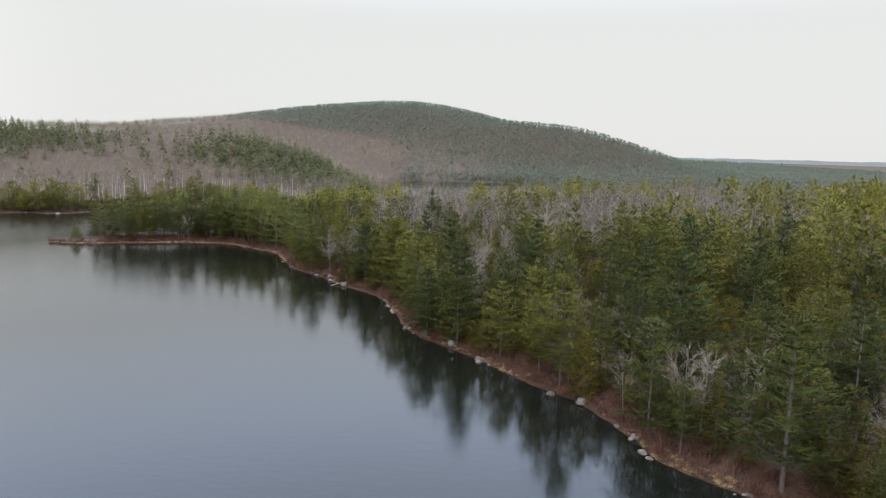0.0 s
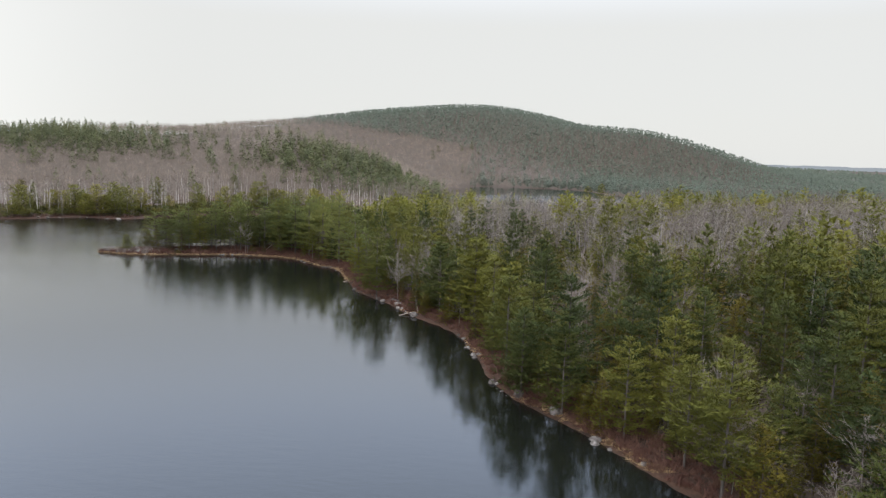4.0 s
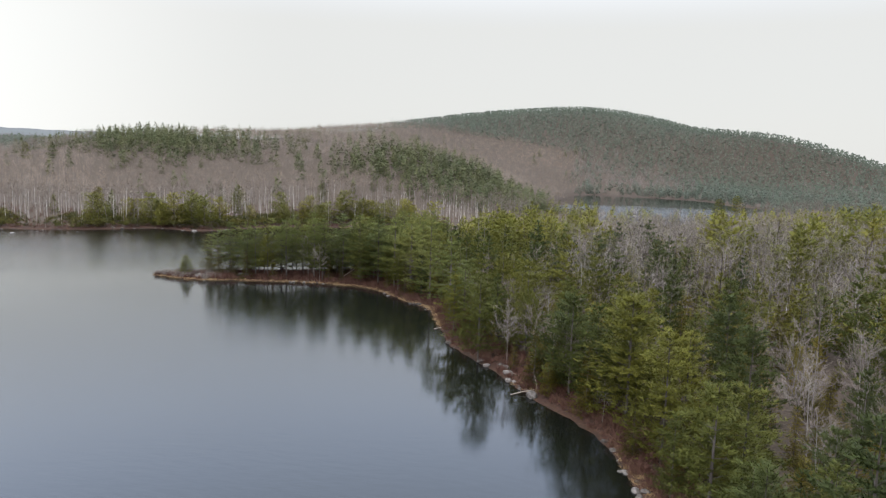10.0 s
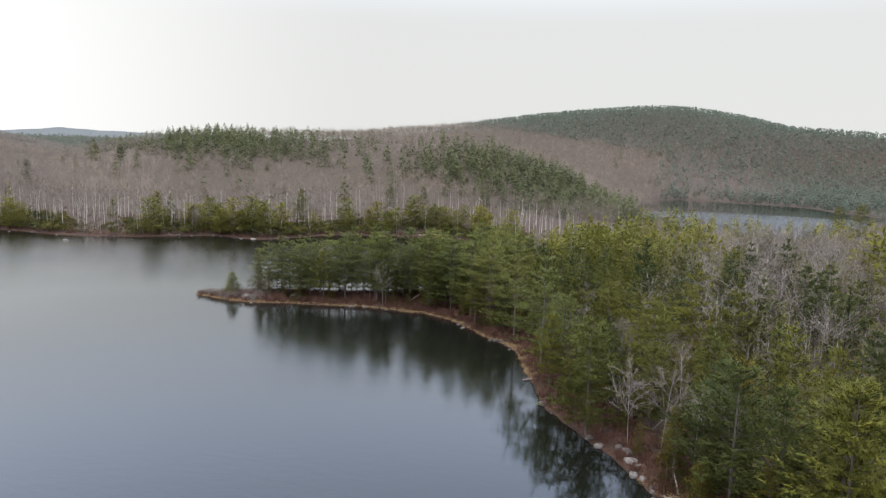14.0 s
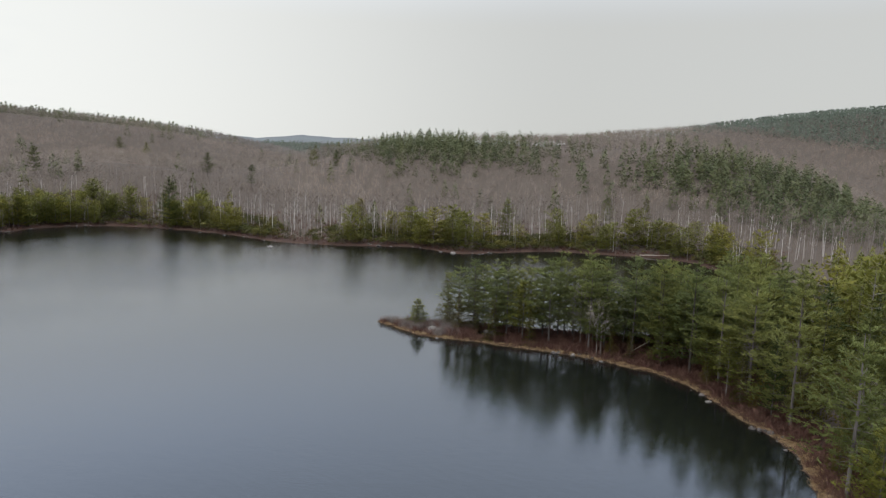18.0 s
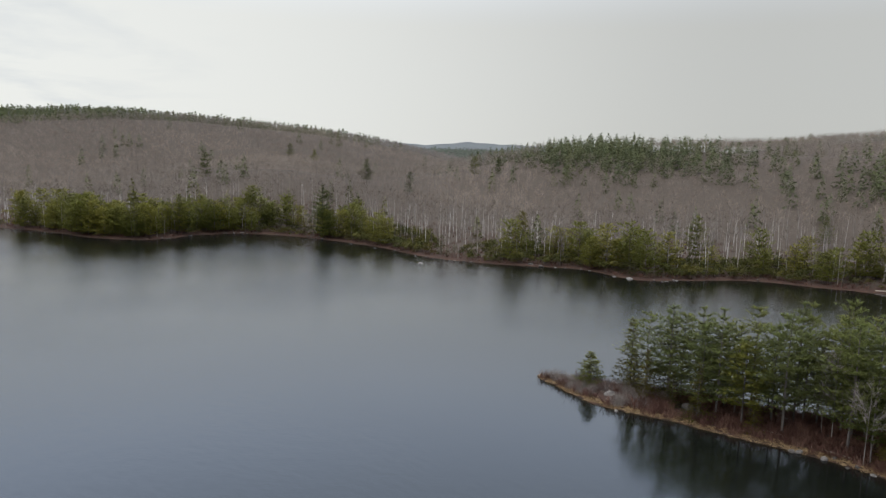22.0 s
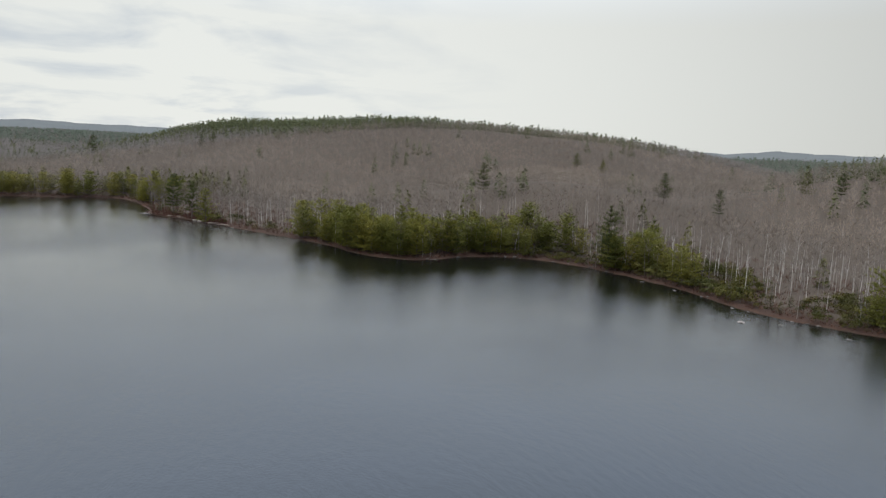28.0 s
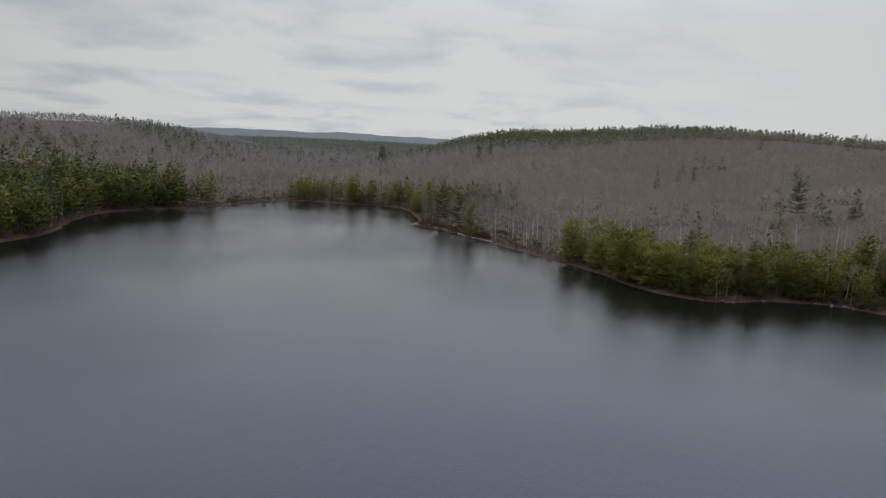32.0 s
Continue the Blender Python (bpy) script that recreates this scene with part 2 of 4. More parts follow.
def ground_material():
    m, nodes, links, b = material("forest_floor", 0.95, 0.1)
    shore = nodes.new("ShaderNodeAttribute")
    shore.attribute_name = "shore"
    near = sums(nodes, links, "ADD", shore.outputs["Fac"], sums(nodes, links, "MULTIPLY", sums(nodes, links, "SUBTRACT", grain(nodes, links, 0.35), 0.5), 5.0))
    zone = stops(nodes, [(0.0, (0.034, 0.025, 0.019)), (0.07, (0.038, 0.024, 0.018)), (0.11, (0.056, 0.032, 0.021)), (0.16, (0.046, 0.026, 0.020)), (0.55, (0.044, 0.031, 0.023)), (0.8, (0.054, 0.041, 0.032)), (1.0, (0.068, 0.053, 0.042))])
    links.new(sums(nodes, links, "MULTIPLY", sums(nodes, links, "ADD", near, 1.0), 0.07), zone.inputs[0])
    mix = nodes.new("ShaderNodeMix")
    mix.data_type, mix.blend_type = "RGBA", "MULTIPLY"
    mix.inputs[0].default_value = 0.8
    speck = stops(nodes, [(0.3, (0.55, 0.55, 0.55)), (0.7, (1.35, 1.3, 1.25))])
    links.new(grain(nodes, links, 2.2, 8.0), speck.inputs[0])
    links.new(zone.outputs[0], mix.inputs[6]), links.new(speck.outputs[0], mix.inputs[7])
    links.new(mix.outputs[2], b.inputs["Base Color"])
    bump = nodes.new("ShaderNodeBump")
    bump.inputs["Strength"].default_value, bump.inputs["Distance"].default_value = 0.7, 0.25
    links.new(grain(nodes, links, 1.5, 8.0), bump.inputs["Height"])
    links.new(bump.outputs[0], b.inputs["Normal"])
    return m


def water_material():
    m, nodes, links, b = material("lake_water", 0.03, 0.5)
    b.inputs["Base Color"].default_value = (0.0046, 0.0052, 0.0040, 1)
    b.inputs["IOR"].default_value = 1.46
    b.inputs["Specular Tint"].default_value = (0.83, 0.925, 1.0, 1)
    where = nodes.new("ShaderNodeNewGeometry").outputs["Position"]
    turn = nodes.new("ShaderNodeMapping")
    turn.inputs["Rotation"].default_value = (0, 0, radians(25))
    turn.inputs["Scale"].default_value = (1.0, 2.6, 1.0)
    links.new(where, turn.inputs["Vector"])
    ripples = grain(nodes, links, 1.9, 3.0, turn.outputs[0])
    swell = grain(nodes, links, 0.36, 2.0, turn.outputs[0])
    away = nodes.new("ShaderNodeMapRange")
    away.interpolation_type = "SMOOTHSTEP"
    away.inputs["From Min"].default_value, away.inputs["From Max"].default_value = -110, -260
    away.inputs["To Min"].default_value, away.inputs["To Max"].default_value = 0.8, 3.0
    apart = nodes.new("ShaderNodeSeparateXYZ")
    links.new(where, apart.inputs[0]), links.new(apart.outputs[0], away.inputs["Value"])
    pond = stops(nodes, [(0.44, (0, 0, 0)), (0.47, (16, 16, 16)), (0.60, (16, 16, 16)), (0.66, (0, 0, 0))])
    links.new(sums(nodes, links, "MULTIPLY", apart.outputs[1], 0.001), pond.inputs[0])
    calm = away.outputs[0]
    fetch = nodes.new("ShaderNodeAttribute")
    fetch.attribute_name = "fetch"
    open_water = nodes.new("ShaderNodeMapRange")
    open_water.interpolation_type = "SMOOTHSTEP"
    open_water.inputs["From Min"].default_value, open_water.inputs["From Max"].default_value = 4.0, 42.0
    open_water.inputs["To Min"].default_value, open_water.inputs["To Max"].default_value = 0.45, 0.95
    links.new(fetch.outputs["Fac"], open_water.inputs["Value"])
    wind = sums(nodes, links, "ADD", sums(nodes, links, "MULTIPLY", calm, open_water.outputs[0]), pond.outputs[0])
    # wind roughens the surface towards the open west, too finely to be seen as waves
    fine = sums(nodes, links, "ADD", sums(nodes, links, "MULTIPLY", wind, 0.013), 0.012)
    links.new(sums(nodes, links, "MINIMUM", fine, 0.30), b.inputs["Roughness"])
    gusts = stops(nodes, [(0.35, (0.25, 0.25, 0.25)), (0.7, (1, 1, 1))])
    links.new(grain(nodes, links, 0.012, 3.0, where), gusts.inputs[0])
    waves = sums(nodes, links, "ADD", sums(nodes, links, "MULTIPLY", sums(nodes, links, "MULTIPLY", sums(nodes, links, "MULTIPLY", ripples, wind), gusts.outputs[0]), 0.030), sums(nodes, links, "MULTIPLY", sums(nodes, links, "MULTIPLY", swell, wind), 0.027))
    bump = nodes.new("ShaderNodeBump")
    bump.inputs["Strength"].default_value, bump.inputs["Distance"].default_value = 1.0, 1.0
    links.new(waves, bump.inputs["Height"])
    links.new(bump.outputs[0], b.inputs["Normal"])
    return m


def rock_material():
    m, nodes, links, b = material("granite", 0.85, 0.3)
    r = stops(nodes, [(0.30, (0.036, 0.030, 0.026)), (0.5, (0.084, 0.071, 0.063)), (0.75, (0.190, 0.170, 0.155))])
    rand = nodes.new("ShaderNodeObjectInfo").outputs["Random"]
    links.new(sums(nodes, links, "ADD", sums(nodes, links, "MULTIPLY", grain(nodes, links, 2.5, 8.0), 0.7), sums(nodes, links, "MULTIPLY", rand, 0.3)), r.inputs[0])
    links.new(r.outputs[0], b.inputs["Base Color"])
    bump = nodes.new("ShaderNodeBump")
    bump.inputs["Strength"].default_value, bump.inputs["Distance"].default_value = 0.6, 0.1
    links.new(grain(nodes, links, 6.0, 8.0), bump.inputs["Height"])
    links.new(bump.outputs[0], b.inputs["Normal"])
    return m


M_GROUND, M_WATER, M_ROCK = ground_material(), water_material(), rock_material()

# ---- the plan: shores and hills ----
NEAR_SHORE = [(60, -330), (85, -200), (82, -100), (70, -30), (55, 25), (42, 58), (32, 73), (26, 80), (24, 89), (19, 100), (13, 107), (6, 119), (0, 127), (-5, 133), (-10, 143), (-12, 154), (-18, 169),
              (-28, 181), (-36, 193), (-47, 206), (-53, 219), (-59, 234), (-67, 241), (-77, 250), (-87, 254.5), (-102, 253.5), (-115, 250.5), (-122, 248), (-130, 245.5), (-138, 246.3), (-146.5, 247.6)]
COVE = [(-144, 250), (-136, 255), (-124, 262), (-110, 268), (-97, 275), (-90, 290), (-88, 320), (-98, 350), (-112, 380), (-132, 394), (-157, 385)]
FAR_SHORE = [(-173, 378), (-181, 367), (-187, 355), (-195, 344), (-216, 345), (-226, 338), (-238, 327), (-254, 318), (-268, 314), (-284, 314), (-302, 312), (-320, 307), (-334, 302), (-348, 293), (-357, 282),
             (-358, 265), (-351, 249), (-355, 237), (-367, 226), (-390, 217), (-419, 199), (-452, 177), (-482, 157), (-505, 136), (-516, 138), (-550, 129), (-590, 117), (-610, 98), (-609, 70), (-613, 40)]
LEFT_SHORE = [(-606, 27), (-580, 16), (-540, 11), (-511, -2), (-481, -16), (-439, -9), (-399, 9), (-369, 11), (-338, 0), (-322, -50), (-300, -150), (-220, -330), (-80, -400)]
POND = (8, 655, 78, 150)
# centre, height, spread
HILLS = [(-32, 1109, 88, 157, 103), (-281, 999, 56.5, 134, 162), (-324, 705, 34, 81, 139), (-406, 526, 25, 73, 75), (-180, 553, 34, 78, 66), (-940, 355, 61, 158, 185), (-723, 492, 24, 112, 148), (-1049, 150, 24, 74, 81)]
HILLS += [(-430, -75, 13, 85, 45), (-459, 342, 20, 60, 47), (176, 989, 41, 104, 46), (-825, -257, 47, 290, 91), (192, 151, 12, 130, 193), (-863, 77, 3, 90, 63), (-830, 660, 20, 120, 100), (-1900, -250, 42, 400, 700), (-1500, 1500, 36, 450, 400)]
rng = np.random.default_rng(7)


def rounded(points, steps=4):
    """A closed curve through the points."""
    p = np.array(points, float)
    a, b, c, d = np.roll(p, 1, 0), p, np.roll(p, -1, 0), np.roll(p, -2, 0)
    out = []
    for t in np.arange(steps) / steps:
        out.append(0.5 * (2 * b + (c - a) * t + (2 * a - 5 * b + 4 * c - d) * t ** 2 + (3 * b - a - 3 * c + d) * t ** 3))
    return np.stack(out, 1).reshape(-1, 2)


LAKE = rounded(NEAR_SHORE + COVE + FAR_SHORE + LEFT_SHORE, 3)


def inland(x, y):
    """Metres from the nearest water's edge: plus on land, minus in the water."""
    x, y = np.asarray(x, float), np.asarray(y, float)
    best, inside = np.full(x.shape, 1e9), np.zeros(x.shape, bool)
    for (ax, ay), (bx, by) in zip(LAKE, np.roll(LAKE, -1, 0)):
        dx, dy = bx - ax, by - ay
        t = np.clip(((x - ax) * dx + (y - ay) * dy) / (dx * dx + dy * dy + 1e-9), 0, 1)
        best = np.minimum(best, (x - ax - t * dx) ** 2 + (y - ay - t * dy) ** 2)
        cross = (ay > y) != (by > y)
        inside ^= cross & (x < dx * (y - ay) / (dy if abs(dy) > 1e-9 else 1e-9) + ax)
    s = np.where(inside, -1, 1) * np.sqrt(best)
    px, py, ra, rb = POND
    bend = np.arctan2(y - py, x - px)
    s = np.minimum(s, (np.hypot((x - px) / ra, (y - py) / rb) - 1 - 0.12 * np.sin(3 * bend + 1) - 0.07 * np.sin(7 * bend)) * ra)
    wave = 0.5 * np.sin(0.9 * x + 1.3 * np.sin(0.6 * y)) + 0.5 * np.sin(1.1 * y + 1.7 * np.sin(0.5 * x)) + 0.9 * np.sin(0.23 * x + 0.31 * y)
    return s + 0.45 * wave * np.clip(np.abs(s) / 3 + 0.5, 0, 1)


def hills(x, y):
    z = np.full(np.shape(x), 1.5)
    for cx, cy, h, sx, sy in HILLS:
        z = z + h * np.exp(-0.5 * ((x - cx) / sx) ** 2 - 0.5 * ((y - cy) / sy) ** 2)
    return z + 0.5 * np.sin(x * 0.045 + 2 * np.sin(y * 0.03)) * np.sin(y * 0.05)


def land(x, y, s=None):
    """The ground's height."""
    s = inland(x, y) if s is None else s
    ramp = np.clip(s / 55, 0, 1)
    bank = 0.55 * (1 - np.exp(-np.maximum(s, 0) / 1.6))
    return np.where(s > 0, bank + hills(x, y) * ramp * ramp * (3 - 2 * ramp), np.maximum(s * 0.22, -2.5))


def mesh_of(name, verts, tris, mats, which=None, tones=None, shade=False):
    me = bpy.data.meshes.new(name)
    verts, tris = np.asarray(verts, np.float32), np.asarray(tris, np.int32)
    me.vertices.add(len(verts)), me.loops.add(tris.size), me.polygons.add(len(tris))
    me.vertices.foreach_set("co", verts.ravel())
    me.loops.foreach_set("vertex_index", tris.ravel())
    me.polygons.foreach_set("loop_start", np.arange(0, tris.size, tris.shape[1], dtype=np.int32))
    for m in mats:
        me.materials.append(m)
    if which is not None:
        me.polygons.foreach_set("material_index", np.asarray(which, np.int32))
    me.polygons.foreach_set("use_smooth", np.full(len(tris), shade))
    if tones is not None:
        me.attributes.new("tone", "FLOAT", "POINT").data.foreach_set("value", np.asarray(tones, np.float32))
    me.update(calc_edges=True)
    me.validate()
    return me


def spaced(*runs):
    """Coordinates that step evenly within each run of (from, to, step)."""
    return np.unique(np.concatenate([np.arange(a, b, d) for a, b, d in runs]))


def build_ground():
    xs = spaced((-4600, -1400, 160), (-1400, -640, 24), (-640, -170, 5), (-170, 50, 2), (50, 120, 4), (120, 420, 12), (420, 1300, 40), (1300, 4601, 150))
    ys = spaced((-2500, -500, 130), (-500, -60, 22), (-60, 60, 6), (60, 264, 2), (264, 400, 4), (400, 860, 10), (860, 1400, 24), (1400, 4601, 130))
    gx, gy = np.meshgrid(xs, ys)
    s = inland(gx, gy)
    z = land(gx, gy, s)
    n, k = len(xs), len(ys)
    i = (np.arange(k - 1)[:, None] * n + np.arange(n - 1)).ravel()
    me = mesh_of("ground", np.stack([gx, gy, z], -1).reshape(-1, 3), np.stack([i, i + 1, i + n + 1, i + n], 1), [M_GROUND], shade=True)
    me.attributes.new("shore", "FLOAT", "POINT").data.foreach_set("value", np.where((gy > 450) & (gx > -90), np.maximum(s, 9), s).ravel().astype(np.float32))
    tagged(new("ground", me), "brown leaf-littered forest floor with reddish banks", "ground", kind="structure")
    xs, ys = np.append(xs[:-1:2], 4600.0), np.append(ys[:-1:2], 4600.0)
    gx, gy = np.meshgrid(xs, ys)
    n, k = len(xs), len(ys)
    i = (np.arange(k - 1)[:, None] * n + np.arange(n - 1)).ravel()
    me = mesh_of("water", np.stack([gx, gy, 0 * gx], -1).reshape(-1, 3), np.stack([i, i + 1, i + n + 1, i + n], 1), [M_WATER])
    me.attributes.new("fetch", "FLOAT", "POINT").data.foreach_set("value", np.clip(-inland(gx, gy), 0, 200).ravel().astype(np.float32))
    tagged(new("water", me), "grey lake water, calm with fine wind ripples", "lake", kind="structure")


build_ground()


# ---- low ridges on the horizon, four kilometres off ----
RIDGES = [(-45, -0.30), (-16, -0.30), (0, 0.2), (35, 0.74), (44, 0.76), (46, 0.80), (48.4, 0.93), (50.2, 0.73), (52, 0.60), (55, 0.70), (57, 0.78), (58.7, 1.0), (61, 1.1), (66, 1.0), (76, 0.8),
          (90, 0.85), (97, 0.93), (99.3, 0.92), (102, 1.0), (104, 1.04), (106, 0.9), (109, 0.95), (112, 0.9), (116, 0.8), (126, 0.8), (140, 0.5)]


def build_ridges():
    m, nodes, links, b = material("hazy_glowing_ridge", 1.0, 0.0)
    # distance haze is painted as blue-grey and given a glow to keep it pale
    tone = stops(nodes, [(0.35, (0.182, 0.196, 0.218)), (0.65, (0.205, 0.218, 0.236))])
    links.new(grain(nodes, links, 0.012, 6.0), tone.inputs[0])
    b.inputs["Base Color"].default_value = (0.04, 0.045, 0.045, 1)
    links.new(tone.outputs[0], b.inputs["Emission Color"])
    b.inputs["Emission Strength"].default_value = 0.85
    az = np.arange(-45, 140.01, 0.06)
    up = np.interp(az, *np.array(RIDGES).T)
    up = up + 0.014 * (np.sin(az * 1.3) + np.sin(az * 3.1 + 1)) + 0.008 * rng.normal(size=len(az))
    a = np.radians(az)
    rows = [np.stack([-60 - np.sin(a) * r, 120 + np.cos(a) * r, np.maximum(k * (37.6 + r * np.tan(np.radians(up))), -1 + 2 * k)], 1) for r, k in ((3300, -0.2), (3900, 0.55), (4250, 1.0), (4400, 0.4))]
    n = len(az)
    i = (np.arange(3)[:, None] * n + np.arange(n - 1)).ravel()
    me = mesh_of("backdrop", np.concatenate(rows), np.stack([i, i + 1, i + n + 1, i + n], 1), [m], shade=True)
    tagged(new("backdrop", me), "low wooded ridges on the horizon, in glowing blue-grey painted haze", "hills", kind="structure")


build_ridges()


# ---- plants: every kind is worked out as an array of triangles ----
def rods(a, b, ra, rb, sides=3):
    """Tapered rods from a to b."""
    a, b = np.atleast_2d(a), np.atleast_2d(b)
    ra, rb = np.broadcast_to(ra, len(a)), np.broadcast_to(rb, len(a))
    d = b - a
    d = d / np.maximum(np.linalg.norm(d, axis=1, keepdims=True), 1e-6)
    u = np.cross(d, np.where(np.abs(d[:, 2:]) > 0.9, (1.0, 0, 0), (0, 0, 1.0)))
    u /= np.linalg.norm(u, axis=1, keepdims=True)
    w = np.cross(d, u)
    ang = np.arange(sides) * 2 * np.pi / sides
    ring = np.cos(ang)[None, :, None] * u[:, None] + np.sin(ang)[None, :, None] * w[:, None]
    v = np.concatenate([a[:, None] + ring * ra[:, None, None], b[:, None] + ring * rb[:, None, None]], 1)
    q = []
    for k in range(sides):
        j = (k + 1) % sides
        q += [(k, j, sides + j), (k, sides + j, sides + k)]
    f = np.array(q)[None] + (np.arange(len(a)) * 2 * sides)[:, None, None]
    return v.reshape(-1, 3), f.reshape(-1, 3)


def spikes(a, b, r):
    """Slender twigs: one flat, twisted sliver each."""
    a, b = np.atleast_2d(a), np.atleast_2d(b)
    side = np.cross(b - a, rng.normal(size=a.shape))
    side *= np.broadcast_to(r, len(a))[:, None] / np.maximum(np.linalg.norm(side, axis=1, keepdims=True), 1e-6)
    return np.stack([a - side, a + side, b], 1).reshape(-1, 3), np.arange(3 * len(a)).reshape(-1, 3)


def sprays(c, out, size, blades, flat, width=0.26):
    """Needle sprays at c that point along out: a fan of slivers, spread more sideways than up where flat is large."""
    n = len(c)
    c, out = np.repeat(c, blades, 0), np.repeat(out, blades, 0)
    size = np.repeat(np.broadcast_to(size, n), blades) * rng.uniform(0.7, 1.3, n * blades)
    jit = rng.normal(size=(n * blades, 3)) * np.array([1, 1, 1 - flat])
    d = out + 0.75 * jit
    d /= np.maximum(np.linalg.norm(d, axis=1, keepdims=True), 1e-6)
    side = np.cross(d, rng.normal(size=d.shape) * 0.6 + np.array([0, 0, 1.0]))
    side /= np.maximum(np.linalg.norm(side, axis=1, keepdims=True), 1e-6)
    base, tip = c - d * size[:, None] * 0.25, c + d * size[:, None] * 0.75
    side *= (size * width)[:, None]
    v = np.stack([base + side * 0.9, base - side * 0.9, tip - side * 0.25], 1)
    return v.reshape(-1, 3), np.arange(3 * n * blades).reshape(-1, 3)


def joined(*parts):
    vs, fs, at = [], [], 0
    for v, f in parts:
        vs.append(v), fs.append(f + at)
        at += len(v)
    return np.concatenate(vs), np.concatenate(fs)


def conifer(h, spread, bare, gap, limbs, droop, density, size, blades, flat, round_top, ragged=0.3, width=0.26, layer=0.35, whorl=0.4, power=(0.5, 0.85)):
    """Trunk with its limbs, and the crown of sprays, of a needle tree of height h."""
    z = np.arange(bare * h, h * 0.985, gap)
    tier = np.repeat(rng.uniform(1 - ragged * 0.6, 1 + ragged * 0.3, len(z)), limbs)
    z = np.repeat(z + rng.uniform(-0.25, 0.25, len(z)) * gap, limbs) + rng.uniform(-whorl, whorl, len(z) * limbs) * gap
    u = np.clip((z - bare * h) / (h * (1 - bare)), 0, 1)
    prof = np.where(round_top, (1 - u) ** rng.uniform(*power) * (0.72 + 0.28 * np.clip(u * 4, 0, 1)) * 1.08, 1 - u * 0.97)
    length = spread * prof * tier * rng.uniform(1 - ragged, 1 + ragged * 0.5, len(z)) + 0.25
    az = np.arange(len(z)) * 2 * np.pi / limbs * 1.13 + rng.uniform(-0.6, 0.6, len(z))
    rise = droop * (1 - u) + 0.55 * u * (1 if round_top else 0.4)
    d = np.stack([np.cos(az), np.sin(az), rise], 1)
    root = np.stack([0 * z, 0 * z, z], 1)
    n = np.maximum((length * density).astype(int), 1)
    k = np.repeat(np.arange(len(z)), n)
    t = rng.uniform(0.05, 1.0, len(k)) ** 0.85
    off = rng.normal(size=(len(k), 3)) * (0.24 * length[k] * t)[:, None] * np.array([1, 1, layer])
    c = root[k] + d[k] * (length[k] * t)[:, None] + off
    c[:, 2] += 0.16 * length[k] * (t ** 2 - 0.4)
    crown = sprays(c, d[k] * np.array([1, 1, 0.6]) + (0, 0, 0.4 if round_top else 0.0), size * (0.75 + 0.35 * t), blades, flat, width)
    crown = joined(crown, sprays(np.array([[0, 0, h - 0.3 * s] for s in (1.2, 2.0, 2.8)]), np.array([[0, 0, 1.0]] * 3), size, blades, 0.0, width))
    lean = rng.normal(size=2) * 0.012 * h
    knots = np.array([(0, 0, -0.5), (*lean * 0.4, h * 0.5), (0, 0, h * 0.97)])
    r = 0.0080 * h + 0.03
    trunk = joined(rods(knots[0], knots[1], r, r * 0.6, 6), rods(knots[1], knots[2], r * 0.6, 0.02, 6), spikes(root, root + d * (length * 0.8)[:, None], 0.03))
    if bare > 0.2:
        low = rng.uniform(0.12, bare, 7) * h
        a = rng.uniform(0, 6.28, 7)
        p = np.stack([0 * low, 0 * low, low], 1)
        trunk = joined(trunk, spikes(p, p + np.stack([np.cos(a), np.sin(a), 0 * a - 0.1], 1) * rng.uniform(0.6, 1.6, (7, 1)), 0.04))
    return trunk, crown


def leafless(h, spread, limbs, forks, twigs, thick, first=0.3, fine=1.0):
    """Trunk and limbs, and the fine twigs, of a bare broadleaf tree."""
    lean = rng.normal(size=3) * np.array([0.05, 0.05, 0]) * h
    r = thick * h
    mid, top = np.array([0, 0, h * 0.5]) + lean * 0.5, np.array([0, 0, h * 0.93]) + lean
    z = np.sort(rng.uniform(first, 0.92, limbs))
    root = np.where(z[:, None] < 0.5, mid * (z / 0.5)[:, None], mid + (top - mid) * ((z - 0.5) / 0.43)[:, None])
    az = rng.uniform(0, 6.28, limbs)
    d = np.stack([np.cos(az), np.sin(az), rng.uniform(0.6, 1.5, limbs)], 1)
    length = spread * (1.15 - z) * rng.uniform(0.7, 1.2, limbs)
    end = root + d * length[:, None]
    k = np.repeat(np.arange(limbs), forks)
    t = rng.uniform(0.3, 1.0, len(k))[:, None]
    a = root[k] + d[k] * length[k][:, None] * t
    e = d[k] + rng.normal(size=(len(k), 3)) * 0.8 + np.array([0, 0, 0.25])
    b = a + e * (0.42 * length[k])[:, None]
    j = np.repeat(np.arange(len(k)), twigs)
    t = rng.uniform(0.2, 1.0, len(j))[:, None]
    p = a[j] + (b - a)[j] * t
    q = p + ((b - a)[j] * 0.55 + rng.normal(size=(len(j), 3)) * (0.2 * length[k][j])[:, None])
    stem = joined(rods(np.array([0, 0, -0.5]), mid, r, r * 0.7, 5), rods(mid, top, r * 0.7, 0.02, 5), rods(root, end, r * 0.27, 0.010, 3))
    twig = joined(spikes(a, b, 0.035 * fine), spikes(p, q, 0.022 * fine))
    return stem, twig


def rounded_normals(v):
    """Outward directions of a crown, for the soft shading of its needles as one mass."""
    n = v - np.array([0, 0, v[:, 2].min() * 0.6 + v[:, 2].max() * 0.4])
    n[:, 2] *= 0.6
    n = n / np.maximum(np.linalg.norm(n, axis=1, keepdims=True), 1e-6) + (0, 0, 0.6) + np.repeat(rng.normal(size=(len(v) // 3 + 1, 3)), 3, 0)[:len(v)] * 0.3
    return n / np.linalg.norm(n, axis=1, keepdims=True)


